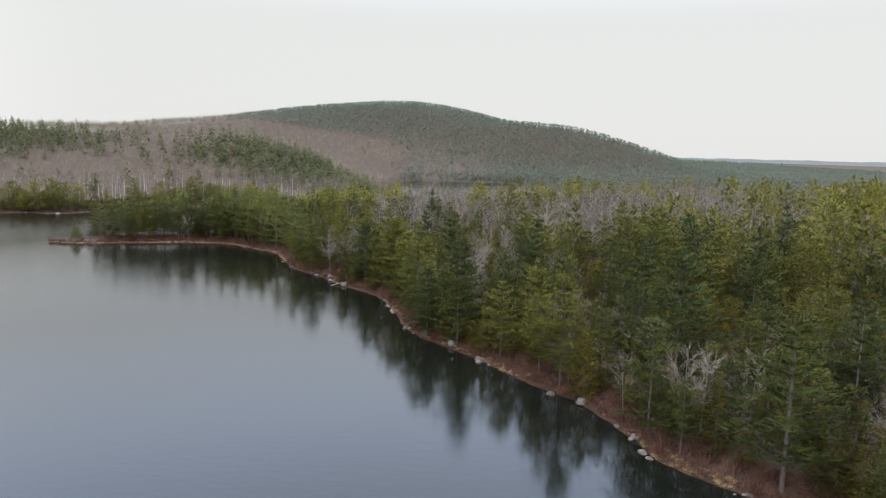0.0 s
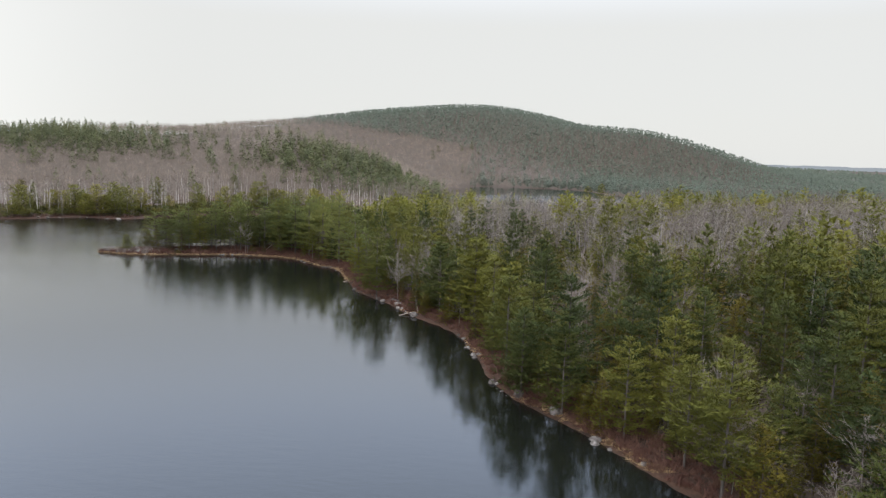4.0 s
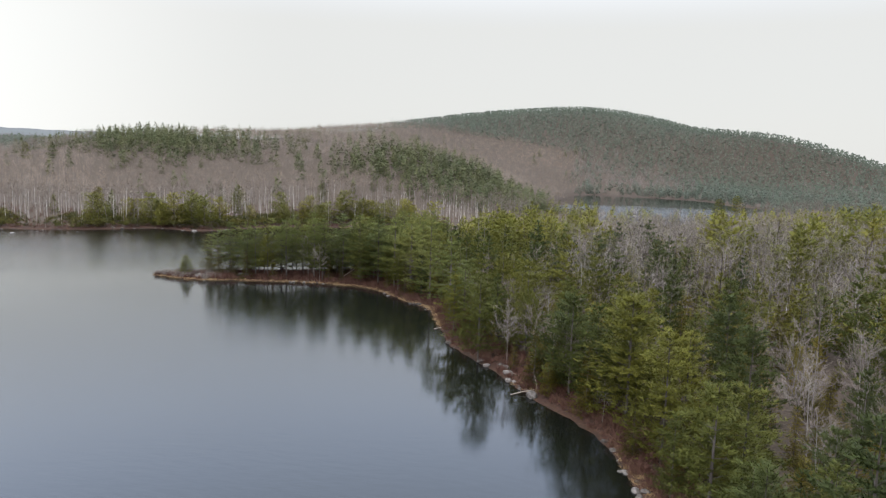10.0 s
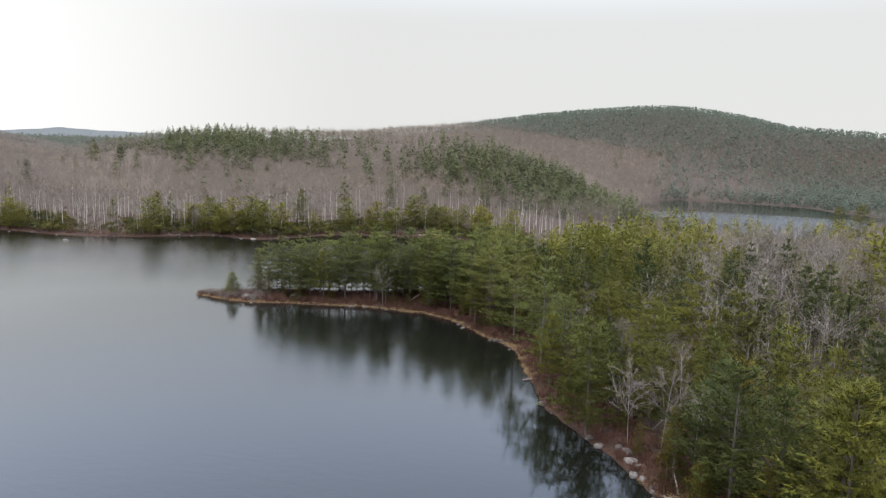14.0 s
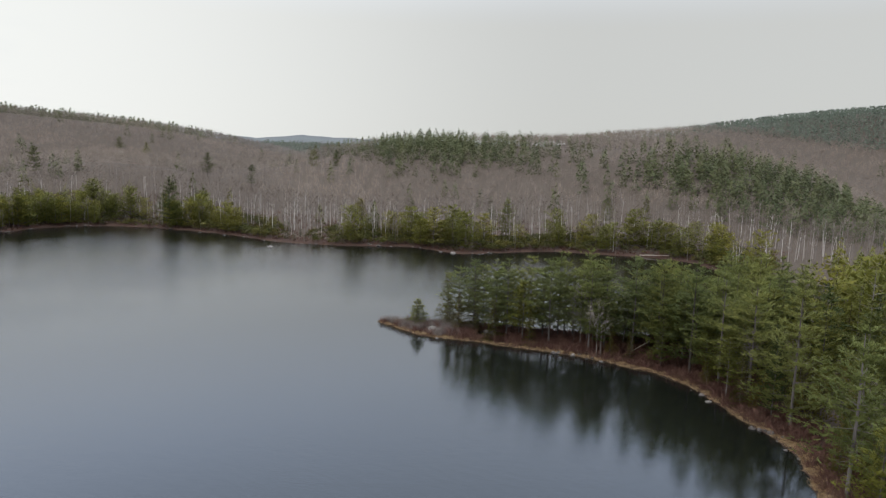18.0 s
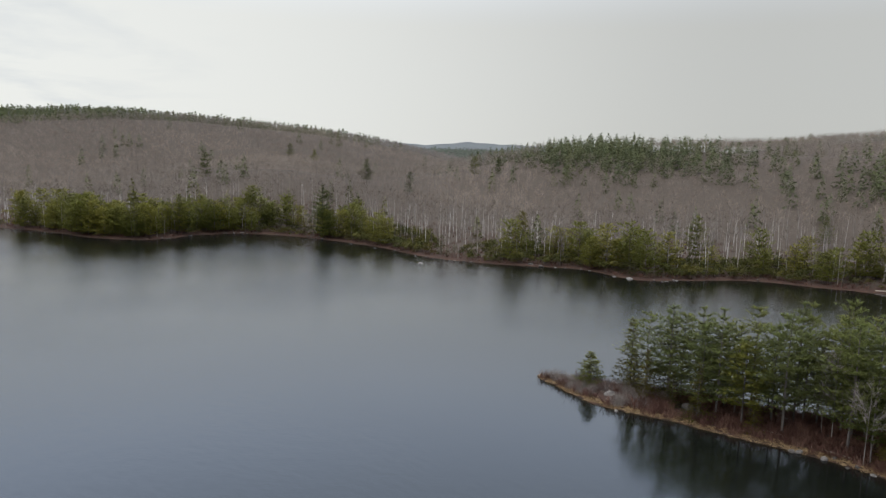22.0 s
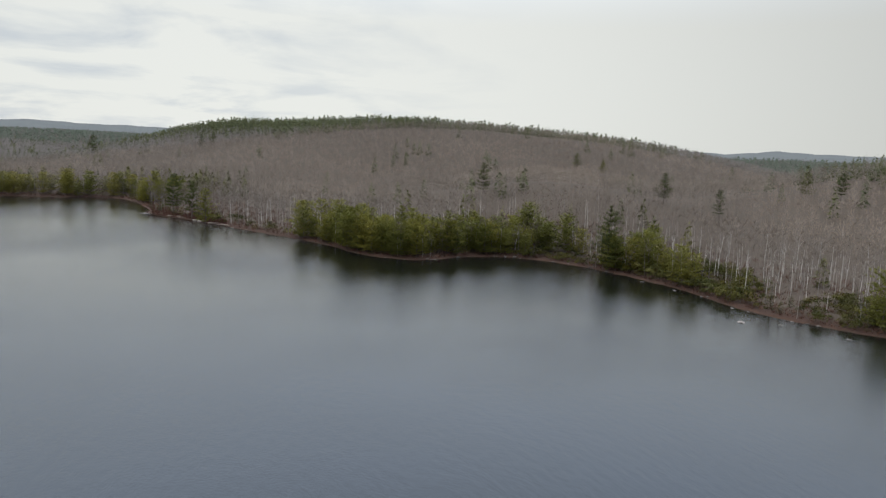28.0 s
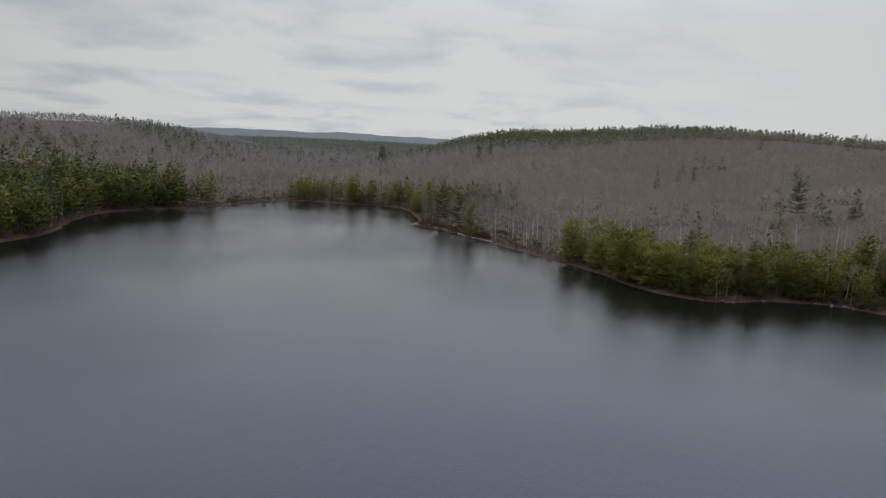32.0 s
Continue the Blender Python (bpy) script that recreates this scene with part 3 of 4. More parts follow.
def wound(v, f, n):
    """Faces turned to the side that n points to."""
    back = (np.cross(v[f[:, 1]] - v[f[:, 0]], v[f[:, 2]] - v[f[:, 0]]) * n[f[:, 0]]).sum(1) < 0
    f = f.copy()
    f[back] = f[back][:, ::-1]
    return f


def soften(me, n):
    me.polygons.foreach_set("use_smooth", np.full(len(me.polygons), True))
    me.normals_split_custom_set_from_vertices(np.asarray(n, np.float32))


def thing(name, parts, label, category, group):
    """An Empty with one mesh for each part."""
    top = tagged(new(name), label, category, group)
    for part_name, (v, f), m in parts:
        round_crown = part_name == "crown" and name != "bare_tree"
        n = rounded_normals(v)
        me = mesh_of(part_name, v, wound(v, f, n) if round_crown else f, [m])
        if round_crown:
            soften(me, n)
        new(part_name, me).parent = top
    return top


KINDS = {}


def grow(kind, variants, make, mats, label, category):
    KINDS[kind] = [(lambda tc=make(): [("trunk", tc[0], mats[0]), ("crown", tc[1], mats[1])], label, category) for _ in range(variants)]


grow("white_pine", 8, lambda: conifer(16, 4.3, rng.uniform(0.10, 0.26), 1.15, 5, 0.08, 12.0, 0.58, 6, 0.5, True, 0.34, 0.10, 0.17, 0.14, (0.55, 0.85)), (M_PINEBARK, M_PINE), "tall white pine with layered blue-green boughs on the wooded bank", "tree")
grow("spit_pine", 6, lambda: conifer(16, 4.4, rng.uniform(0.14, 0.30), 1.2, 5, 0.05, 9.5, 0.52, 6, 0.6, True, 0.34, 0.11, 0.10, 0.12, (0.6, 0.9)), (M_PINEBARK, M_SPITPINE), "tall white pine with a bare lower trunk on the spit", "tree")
grow("spruce", 6, lambda: conifer(12, 2.6, 0.04, 0.5, 6, -0.15, 5.4, 0.48, 6, 0.45, False, 0.4, 0.10, 0.15), (M_DARKBARK, M_SPRUCE), "dark green spruce with a pointed crown among the pines", "tree")
grow("cedar", 5, lambda: conifer(9, 2.2, 0.02, 0.45, 7, 0.4, 4.6, 0.42, 6, 0.1, True, 0.25, 0.11, 0.35, 0.4, (0.55, 0.8)), (M_DARKBARK, M_CEDAR), "yellow-green cedar with a dense rounded crown", "tree")
grow("bare_tree", 7, lambda: leafless(12, 3.0, 20, 5, 7, 0.0060, 0.28, 0.75), (M_PALE, M_PALETWIG), "leafless broadleaf tree with pale grey bark and fine twigs", "tree")
grow("young_fir", 1, lambda: conifer(5, 2.3, 0.04, 0.3, 8, -0.12, 8.0, 0.32, 6, 0.5, False, 0.15, 0.14, 0.08), (M_PINEBARK, M_GROVE), "small dense dark fir standing alone on the spit", "tree")
TALL = {"young_fir": 5, "white_pine": 16, "spit_pine": 16, "spruce": 12, "cedar": 9, "bare_tree": 12}


def scatter(x0, x1, y0, y1, gap):
    x, y = np.meshgrid(np.arange(x0, x1, gap), np.arange(y0, y1, gap))
    x, y = x.ravel() + rng.uniform(-0.48, 0.48, x.size) * gap, y.ravel() + rng.uniform(-0.48, 0.48, y.size) * gap
    return x, y, inland(x, y)


def near_side(x, y):
    """The wooded land east of the lake, with the spit."""
    return ((y < 290) & (x > -150)) | (x > np.where(y < 400, -92, -60))


def stand(kind, x, y, scale, wide=1.0):
    """One tree as a thing of its own."""
    lot = KINDS[kind]
    n = int(rng.integers(len(lot)))
    m = Matrix.Translation((x, y, float(land(x, y)) - 0.05)) @ Matrix.Rotation(rng.uniform(0, 6.28), 4, "Z") @ Matrix.Diagonal((scale * wide * rng.uniform(0.92, 1.08), scale * wide * rng.uniform(0.92, 1.08), scale, 1))
    if isinstance(lot[n], tuple):
        make, label, category = lot[n]
        lot[n] = thing(kind.replace("spit_", "white_"), make(), label, category, kind + " trees on the near shore")
        lot[n].matrix_basis = m
        lot[n]["grown"] = 1
    else:
        base = lot[n].scale.copy()
        copy_thing(lot[n], m @ Matrix.Diagonal((1 / base[0], 1 / base[1], 1 / base[2], 1)))


def patchy(x, y, size, seed):
    """A slow wavering over the land, between 0 and 1."""
    a, b = x / size + seed * 1.7, y / size - seed * 2.3
    return 0.5 + 0.25 * (np.sin(2.1 * a + 1.6 * np.sin(1.3 * b)) + np.sin(2.4 * b + 1.5 * np.sin(1.7 * a + 1)))


# single trees that stand out on the shore: place and height
PINES = [(17.4, 104.4, 18.6), (33.4, 100.3, 21.7), (26.3, 87.7, 15.4), (36.5, 72.5, 20.5), (1.7, 126.8, 12.4), (-4.1, 132.9, 14.0), (9.3, 119.8, 13.3), (-6.6, 143.2, 17.4), (-4.1, 137.6, 12.2), (2.3, 129.7, 20.0), (-23.6, 189.1, 15.0),
         (-13.9, 173.5, 18.5), (-9.8, 161.5, 17.1), (-14.0, 171.7, 19.1), (-22.5, 183.0, 16.8), (-6.2, 173.1, 13.8), (-40.0, 197.9, 16.6)]
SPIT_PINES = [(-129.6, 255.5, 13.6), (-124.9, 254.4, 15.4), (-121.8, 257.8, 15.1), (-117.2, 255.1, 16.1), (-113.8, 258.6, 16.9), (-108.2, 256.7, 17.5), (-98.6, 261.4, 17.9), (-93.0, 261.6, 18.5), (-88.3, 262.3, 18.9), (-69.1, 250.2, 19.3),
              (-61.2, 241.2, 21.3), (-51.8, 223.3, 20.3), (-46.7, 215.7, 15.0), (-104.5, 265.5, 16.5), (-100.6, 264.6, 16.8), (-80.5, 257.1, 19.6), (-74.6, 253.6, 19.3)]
FIRS = [(-137.3, 251.0, 5.7)]
SPRUCES = [(-133.2, 256.3, 11.9), (-130.6, 253.6, 6.5), (-127.6, 252.8, 8.0), (-123.2, 253.0, 6.0), (-127.0, 257.6, 12.5), (43.6, 72.6, 11.9), (14.3, 132.4, 10.3)]
CEDARS = [(20.3, 101.2, 9.9)]
BARES = [(29.4, 83.9, 12.9), (31.9, 84.8, 12.5), (18.9, 105.9, 8.3), (-103.2, 260.4, 12.5), (-69.7, 250.6, 10.2), (-17.1, 172.2, 6.4), (14.5, 172.0, 13.1), (25.0, 180.7, 15.8), (37.7, 171.9, 11.7), (-104.7, 260.8, 7.6), (28.7, 114.4, 10.6), (12.9, 167.2, 13.8)]


def front_depth(x, y):
    """How far inland every tree is a thing of its own."""
    return np.where(x < -66, 30, np.where(y < 205, 34, 22))


def near_wood():
    fixed = [(k, *p) for k, lot in (("white_pine", PINES), ("spit_pine", SPIT_PINES), ("young_fir", FIRS), ("spruce", SPRUCES), ("cedar", CEDARS), ("bare_tree", BARES)) for p in lot]
    for kind, px, py, tall in fixed:
        stand(kind, px, py, tall / TALL[kind], 1.2 if kind not in ("bare_tree", "young_fir") else 1.0)
    taken = np.array([f[1:3] for f in fixed])
    tall_ones = [f[1:3] for f in fixed if f[0] == "white_pine"]
    x, y, s = (np.concatenate(v) for v in zip(scatter(-66, 130, 45, 300, 4.1), scatter(-150, -66, 230, 300, 3.1)))
    keep = near_side(x, y) & (s > 1.6) & (s < front_depth(x, y)) & (x > -126) & (x < 0.73 * y + 14)
    for px, py, ps in zip(x[keep], y[keep], s[keep]):
        if np.hypot(*(taken - (px, py)).T).min() < (1.9 if px < -66 else 2.4):
            continue
        spit = px < -70
        w = rng.uniform()
        if ps < 4.2:
            # the open edge: few trees, mostly low
            if w > (0.8 if py > 112 else 0.97):
                continue
            kind = "cedar" if w < 0.16 else "spruce" if w < 0.28 else "bare_tree" if w < 0.38 else "white_pine"
        elif spit:
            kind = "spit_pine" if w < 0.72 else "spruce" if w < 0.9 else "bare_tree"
        elif ps < 12:
            kind = "white_pine" if w < 0.62 else "spruce" if w < 0.74 else "cedar" if w < 0.88 else "bare_tree"
        else:
            kind = "white_pine" if w < 0.40 else "spruce" if w < 0.62 else "cedar" if w < 0.85 else "bare_tree"
        if spit and px < -112 and kind == "bare_tree":
            kind = "spit_pine"
        # pines keep their distance from each other, with lower growth between them
        if kind == "white_pine" and np.hypot(*(np.array(tall_ones) - (px, py)).T).min() < 6.0:
            kind = "spruce" if rng.uniform() < 0.5 else "cedar"
        if kind == "white_pine":
            tall_ones.append((px, py))
            size = rng.uniform(0.55, 0.88) if ps < 4.2 else rng.uniform(0.70, 1.12)
        elif kind == "spit_pine":
            size = rng.uniform(0.82, 1.18)
        elif kind == "bare_tree":
            size = rng.uniform(0.6, 1.05)
        else:
            size = rng.uniform(0.42, 0.86)
        stand(kind, px, py, size, rng.uniform(0.85, 1.2))


near_wood()


# ---- the farther woods: too many to count, one object for each kind of growth ----
def wood(name, x, y, shapes, mats, label, scale, category="woods", far=0.0):
    """Trees at the places given, each a turned and scaled copy of one of the shapes, as one mesh."""
    pick = rng.integers(len(shapes), size=len(x))
    z = land(x, y)
    vs, fs, ws, ts, ns, at = [], [], [], [], [], 0
    needles = not far and any(word in label for word in ("pine", "spruce", "cedar", "conifer"))
    for n, lots in enumerate(shapes):
        i = np.nonzero(pick == n)[0]
        if not len(i):
            continue
        for slot, (v, f) in enumerate(lots):
            ang = rng.uniform(0, 6.28, len(i))
            k = np.broadcast_to(scale, len(x))[i] * rng.uniform(0.7, 1.2, len(i))
            c, s = np.cos(ang)[:, None], np.sin(ang)[:, None]
            if needles:
                n0 = rounded_normals(v)
                f = wound(v, f, n0)
                ns.append(np.stack([n0[:, 0] * c - n0[:, 1] * s, n0[:, 0] * s + n0[:, 1] * c, np.broadcast_to(n0[:, 2], (len(i), len(v)))], -1).reshape(-1, 3))
            p = np.stack([v[:, 0] * c - v[:, 1] * s, v[:, 0] * s + v[:, 1] * c, np.broadcast_to(v[:, 2], (len(i), len(v)))], -1) * k[:, None, None]
            p += np.stack([x[i], y[i], z[i]], -1)[:, None]
            vs.append(p.reshape(-1, 3))
            fs.append((f[None] + (at + np.arange(len(i)) * len(v))[:, None, None]).reshape(-1, 3))
            if far:
                o = v - np.array([0, 0, v[:, 2].max() * 0.45])
                o = o / np.maximum(np.linalg.norm(o, axis=1, keepdims=True), 1e-6)
                ns.append(np.stack([o[:, 0] * c - o[:, 1] * s, o[:, 0] * s + o[:, 1] * c, np.broadcast_to(o[:, 2], (len(i), len(v)))], -1).reshape(-1, 3))
            ws.append(np.full(len(i) * len(f), slot)), ts.append(np.repeat(rng.uniform(size=len(i)), len(v)))
            at += len(i) * len(v)
    if at:
        v, f = np.concatenate(vs), np.concatenate(fs)
        if far:
            # far crowns are shaded as rounded masses, with all slivers wound towards the lake
            n = np.array([-100.0, 150.0, 60.0]) - v
            n = n / np.linalg.norm(n, axis=1, keepdims=True) * 0.45 + (0, 0, 0.5) + np.concatenate(ns) * far
            n += np.repeat(rng.normal(size=(len(v) // 3 + 1, 3)), 3, 0)[:len(v)] * 0.12
            f = wound(v, f, n)
        me = mesh_of(name, v, f, mats, np.concatenate(ws), np.concatenate(ts))
        if far:
            soften(me, n / np.linalg.norm(n, axis=1, keepdims=True))
        elif needles:
            soften(me, np.concatenate(ns))
        tagged(new(name, me), label, category, kind="stuff")


PINE_FINE = [conifer(15, 4.3, 0.12, 1.15, 5, 0.08, 5.6, 0.72, 3, 0.5, True, 0.34, 0.18, 0.17, 0.18, (0.55, 0.85)) for _ in range(6)]
SPRUCE_FINE = [conifer(12, 2.5, 0.05, 0.75, 5, -0.12, 2.6, 0.95, 3, 0.45, False, 0.4, 0.2, 0.15) for _ in range(6)]
CEDAR_FINE = [conifer(8.5, 2.2, 0.03, 0.6, 6, 0.35, 2.2, 0.85, 3, 0.1, True, 0.3, 0.2) for _ in range(5)]
PINE_MID = [conifer(14.5, 4.3, 0.14, 1.35, 5, 0.08, 3.8, 1.05, 1, 0.6, True, 0.36, 0.28, 0.17, 0.18, (0.5, 0.8)) for _ in range(6)]
SPRUCE_MID = [conifer(12, 2.5, 0.04, 0.9, 5, -0.1, 4.0, 0.95, 1, 0.45, False, 0.35, 0.30, 0.15) for _ in range(6)]
CEDAR_MID = [conifer(8.5, 2.2, 0.03, 0.7, 6, 0.3, 3.2, 0.85, 1, 0.1, True, 0.3, 0.30) for _ in range(5)]
BARE_MID = [leafless(12.5, 4.2, 10, 4, 4, 0.0068, 0.3, 0.95) for _ in range(6)]
BARE_SHORE = [leafless(11.5, 3.8, 5, 3, 3, 0.007, 0.4, 2.2) for _ in range(6)]


def slivered(n, h, r, thick, low=0.3, stem=0.09):
    """A bare crown seen from far off: a stem and a dome of upswept twigs."""
    d = rng.normal(size=(n, 3))
    d /= np.linalg.norm(d, axis=1, keepdims=True)
    d[:, 2] = np.abs(d[:, 2]) * 1.2 - 0.35
    size = np.array([r, r, h * (0.92 - low) * 0.62])
    mid = np.array([0, 0, h * (low + (0.92 - low) * 0.38)])
    a = mid + d * size * rng.uniform(0.25, 0.7, (n, 1))
    b = a + (d * size * 0.4 + np.stack([rng.normal(size=n) * r * 0.15, rng.normal(size=n) * r * 0.15, rng.uniform(0.0, 0.09, n) * h], 1))
    return spikes(np.array([[0, 0, -0.5]]), np.array([[0, 0, h * 0.85]]), stem), spikes(a, b, thick)


def tufted(n, h, r, size, bulge=0.65):
    """A needle tree seen from far off: a full crown of broad, drooping boughs round a stem."""
    u = np.concatenate([[0.96, 0.92, 0.87], (np.arange(n - 3) + rng.uniform(0, 1, n - 3)) / (n - 3) * 0.86])
    a = np.arange(n) * 2.4 + rng.uniform(-0.5, 0.5, n)
    d = np.stack([np.cos(a), np.sin(a), rng.uniform(-0.55, 0.25, n)], 1)
    c = np.stack([0 * a, 0 * a, u * h], 1) + d * (r * (1 - u) ** bulge * rng.uniform(0.3, 0.8, n))[:, None]
    d[:2] = (0.1, 0.05, 1)
    return spikes(np.array([[0, 0, -0.5]]), np.array([[0, 0, h]]), 0.10), sprays(c, d, size * (1.1 - 0.55 * u), 1, 0.2, 0.5)


BARE_POND = [slivered(46, 12, 3.0, 0.05, 0.35, 0.13) for _ in range(6)]
BARE_WOOD = [slivered(46, 10.5, 3.4, 0.055, 0.22, 0.06) for _ in range(8)]
BARE_HILL = [slivered(5, 10, 3.0, 0.34, 0.05, 0.08) for _ in range(8)]
GREEN_FAR = [tufted(58, 12, 3.9, 1.75, rng.uniform(0.55, 0.85)) for _ in range(8)]
RIDGE = [tufted(18, 11.5, 4.2, 3.4, rng.uniform(0.5, 0.8)) for _ in range(8)]
GREEN_HILL = [tufted(8, 8.0, 3.7, 3.7, rng.uniform(0.5, 0.7)) for _ in range(8)]


def inner_wood():
    x, y, s = scatter(-92, 240, 45, 345, 4.5)
    ok = near_side(x, y) & (s >= front_depth(x, y)) & (x < 0.73 * y + 14)
    x, y, s = x[ok], y[ok], s[ok]
    w = rng.uniform(size=len(x)) + 0.35 * (patchy(x, y, 60, 1) - 0.5)
    open_wood = (bump(x, y, 30, 290, 70, 64) > 0.42) & (bump(x, y, -70, 320, 28, 70) < 0.3)
    w = w - 0.5 * bump(x, y, -70, 320, 28, 70)
    close = (s < 70) & (y < 285)
    for a, b, c, d, fine, coarse, mats, name, label in (
        (-9, 0.27, -9, 0.06, PINE_FINE, PINE_MID, (M_PINEBARK, M_PINE), "pine_wood", "dense blue-green white pines inland"),
        (0.27, 0.58, 0.06, 0.14, SPRUCE_FINE, SPRUCE_MID, (M_DARKBARK, M_SPRUCE), "spruce_wood", "dark green spruces filling the forest"),
        (0.58, 0.82, 0.14, 0.22, CEDAR_FINE, CEDAR_MID, (M_DARKBARK, M_CEDAR), "cedar_wood", "low yellow-green cedars in the forest"),
        (0.82, 9, 0.22, 9, BARE_MID, BARE_MID, (M_PALE, M_PALETWIG), "bare_wood", "leafless pale-barked trees among the conifers"),
    ):
        i = np.where(open_wood, (w >= c) & (w < d), (w >= a) & (w < b))
        for part, shapes in ((i & close, fine), (i & ~close, coarse)):
            # farther pines and spruces take paler needles, haze put into the colour
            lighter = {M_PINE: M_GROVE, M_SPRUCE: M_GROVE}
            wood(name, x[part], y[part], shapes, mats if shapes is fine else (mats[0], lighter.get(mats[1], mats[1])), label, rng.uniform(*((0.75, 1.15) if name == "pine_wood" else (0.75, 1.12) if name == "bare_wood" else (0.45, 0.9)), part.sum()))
    x, y, s = (np.concatenate(v) for v in zip(scatter(20, 330, -190, 60, 7.5), scatter(40, 330, 60, 345, 7.5)))
    rest = (s > 3) & ((y < 45) | (x > np.maximum(0.73 * y + 14, 0))) & ((x > 240) | (x >= 0.73 * y + 14) | (y < 45))
    green = rng.uniform(size=len(x)) < 0.75
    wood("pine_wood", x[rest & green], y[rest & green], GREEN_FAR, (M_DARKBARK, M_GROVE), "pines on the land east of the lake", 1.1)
    wood("bare_wood", x[rest & ~green], y[rest & ~green], BARE_POND, (M_PALE, M_PALETWIG), "leafless trees on the land east of the lake", 1.0)
    x, y, s = scatter(-50, 130, 215, 400, 9.5)
    more = (bump(x, y, 32, 300, 70, 62) > 0.45) & (s > 12) & (bump(x, y, -70, 320, 28, 70) < 0.3)
    wood("bare_wood", x[more], y[more], BARE_MID, (M_PALE, M_PALETWIG), "stand of leafless pale-barked trees", 1.0)
    x, y, s = scatter(-50, 200, 190, 420, 4.6)
    under = (bump(x, y, 40, 300, 90, 75) > 0.35) & (s > 10)
    wood("spruce_wood", x[under], y[under], GREEN_FAR, (M_BARK, M_GROVE), "low spruce undergrowth beneath the bare trees", rng.uniform(0.25, 0.55, under.sum()))
    x, y, s = scatter(-92, 430, 345, 840, 7.0)
    ok = near_side(x, y) & (s > 2) & (x < 0.6 * y + 20) & (x > -80)
    x, y = x[ok], y[ok]
    # the neck of land before the pond is thinly wooded
    neck = (y > 415) & (y < 560) & (x < 130)
    thin = ~neck | (rng.uniform(size=len(x)) < 0.7)
    x, y, neck = x[thin], y[thin], neck[thin]
    low = np.where(neck, np.where(patchy(x, y, 34, 4) > 0.6, 0.55, 0.95), 0.9)
    w = rng.uniform(size=len(x)) + 0.9 * (patchy(x, y, 75, 2) - 0.5) - 0.55 * bump(x, y, -50, 390, 45, 60) - 0.5 * (y > 740)
    # pines past y = 560 share the hills' haze-painted green
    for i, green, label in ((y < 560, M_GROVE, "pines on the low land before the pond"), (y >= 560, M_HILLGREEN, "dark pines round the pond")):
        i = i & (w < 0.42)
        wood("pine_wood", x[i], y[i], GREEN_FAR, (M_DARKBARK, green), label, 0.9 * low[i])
    wood("bare_wood", x[w >= 0.42], y[w >= 0.42], BARE_POND, (M_PALE, M_TWIG), "leafless grey wood before the pond", low[w >= 0.42])


def bump(x, y, cx, cy, rx, ry):
    return np.exp(-0.5 * ((x - cx) / rx) ** 2 - 0.5 * ((y - cy) / ry) ** 2)


def bush(h, r, n):
    """A low evergreen thicket: sprays heaped in a few uneven lobes."""
    k = 6
    lobe = np.stack([rng.normal(size=k) * r * 0.45, rng.normal(size=k) * r * 0.45, rng.uniform(0.25, 0.75, k) * h], 1)
    i = rng.integers(k, size=n)
    d = rng.normal(size=(n, 3))
    d /= np.linalg.norm(d, axis=1, keepdims=True)
    d[:, 2] = np.abs(d[:, 2]) * 1.1 - 0.35
    c = lobe[i] + d * rng.uniform(0.5, 1.0, (n, 1)) * np.array([r * 0.5, r * 0.5, h * 0.3])
    c[:, 2] = np.maximum(c[:, 2], 0.1)
    return rods(np.array([0, 0, -0.4]), np.array([0, 0, h * 0.5]), 0.08, 0.03, 3), sprays(c, d + (0, 0, 0.3), 0.62, 1, 0.1, 0.32)


BUSHY = [bush(3.8, 2.6, 130) for _ in range(6)] + [conifer(6.2, 2.7, 0.02, 0.7, 5, 0.08, 4.0, 0.56, 1, 0.3, True, 0.4, 0.26, 0.2, 0.3, (0.6, 0.9)) for _ in range(4)]
GROVE = [conifer(13.2, 4.9, 0.10, 1.1, 5, 0.08, 6.5, 0.74, 2, 0.55, True, 0.32, 0.24, 0.14, 0.14, (0.30, 0.50)) for _ in range(6)]


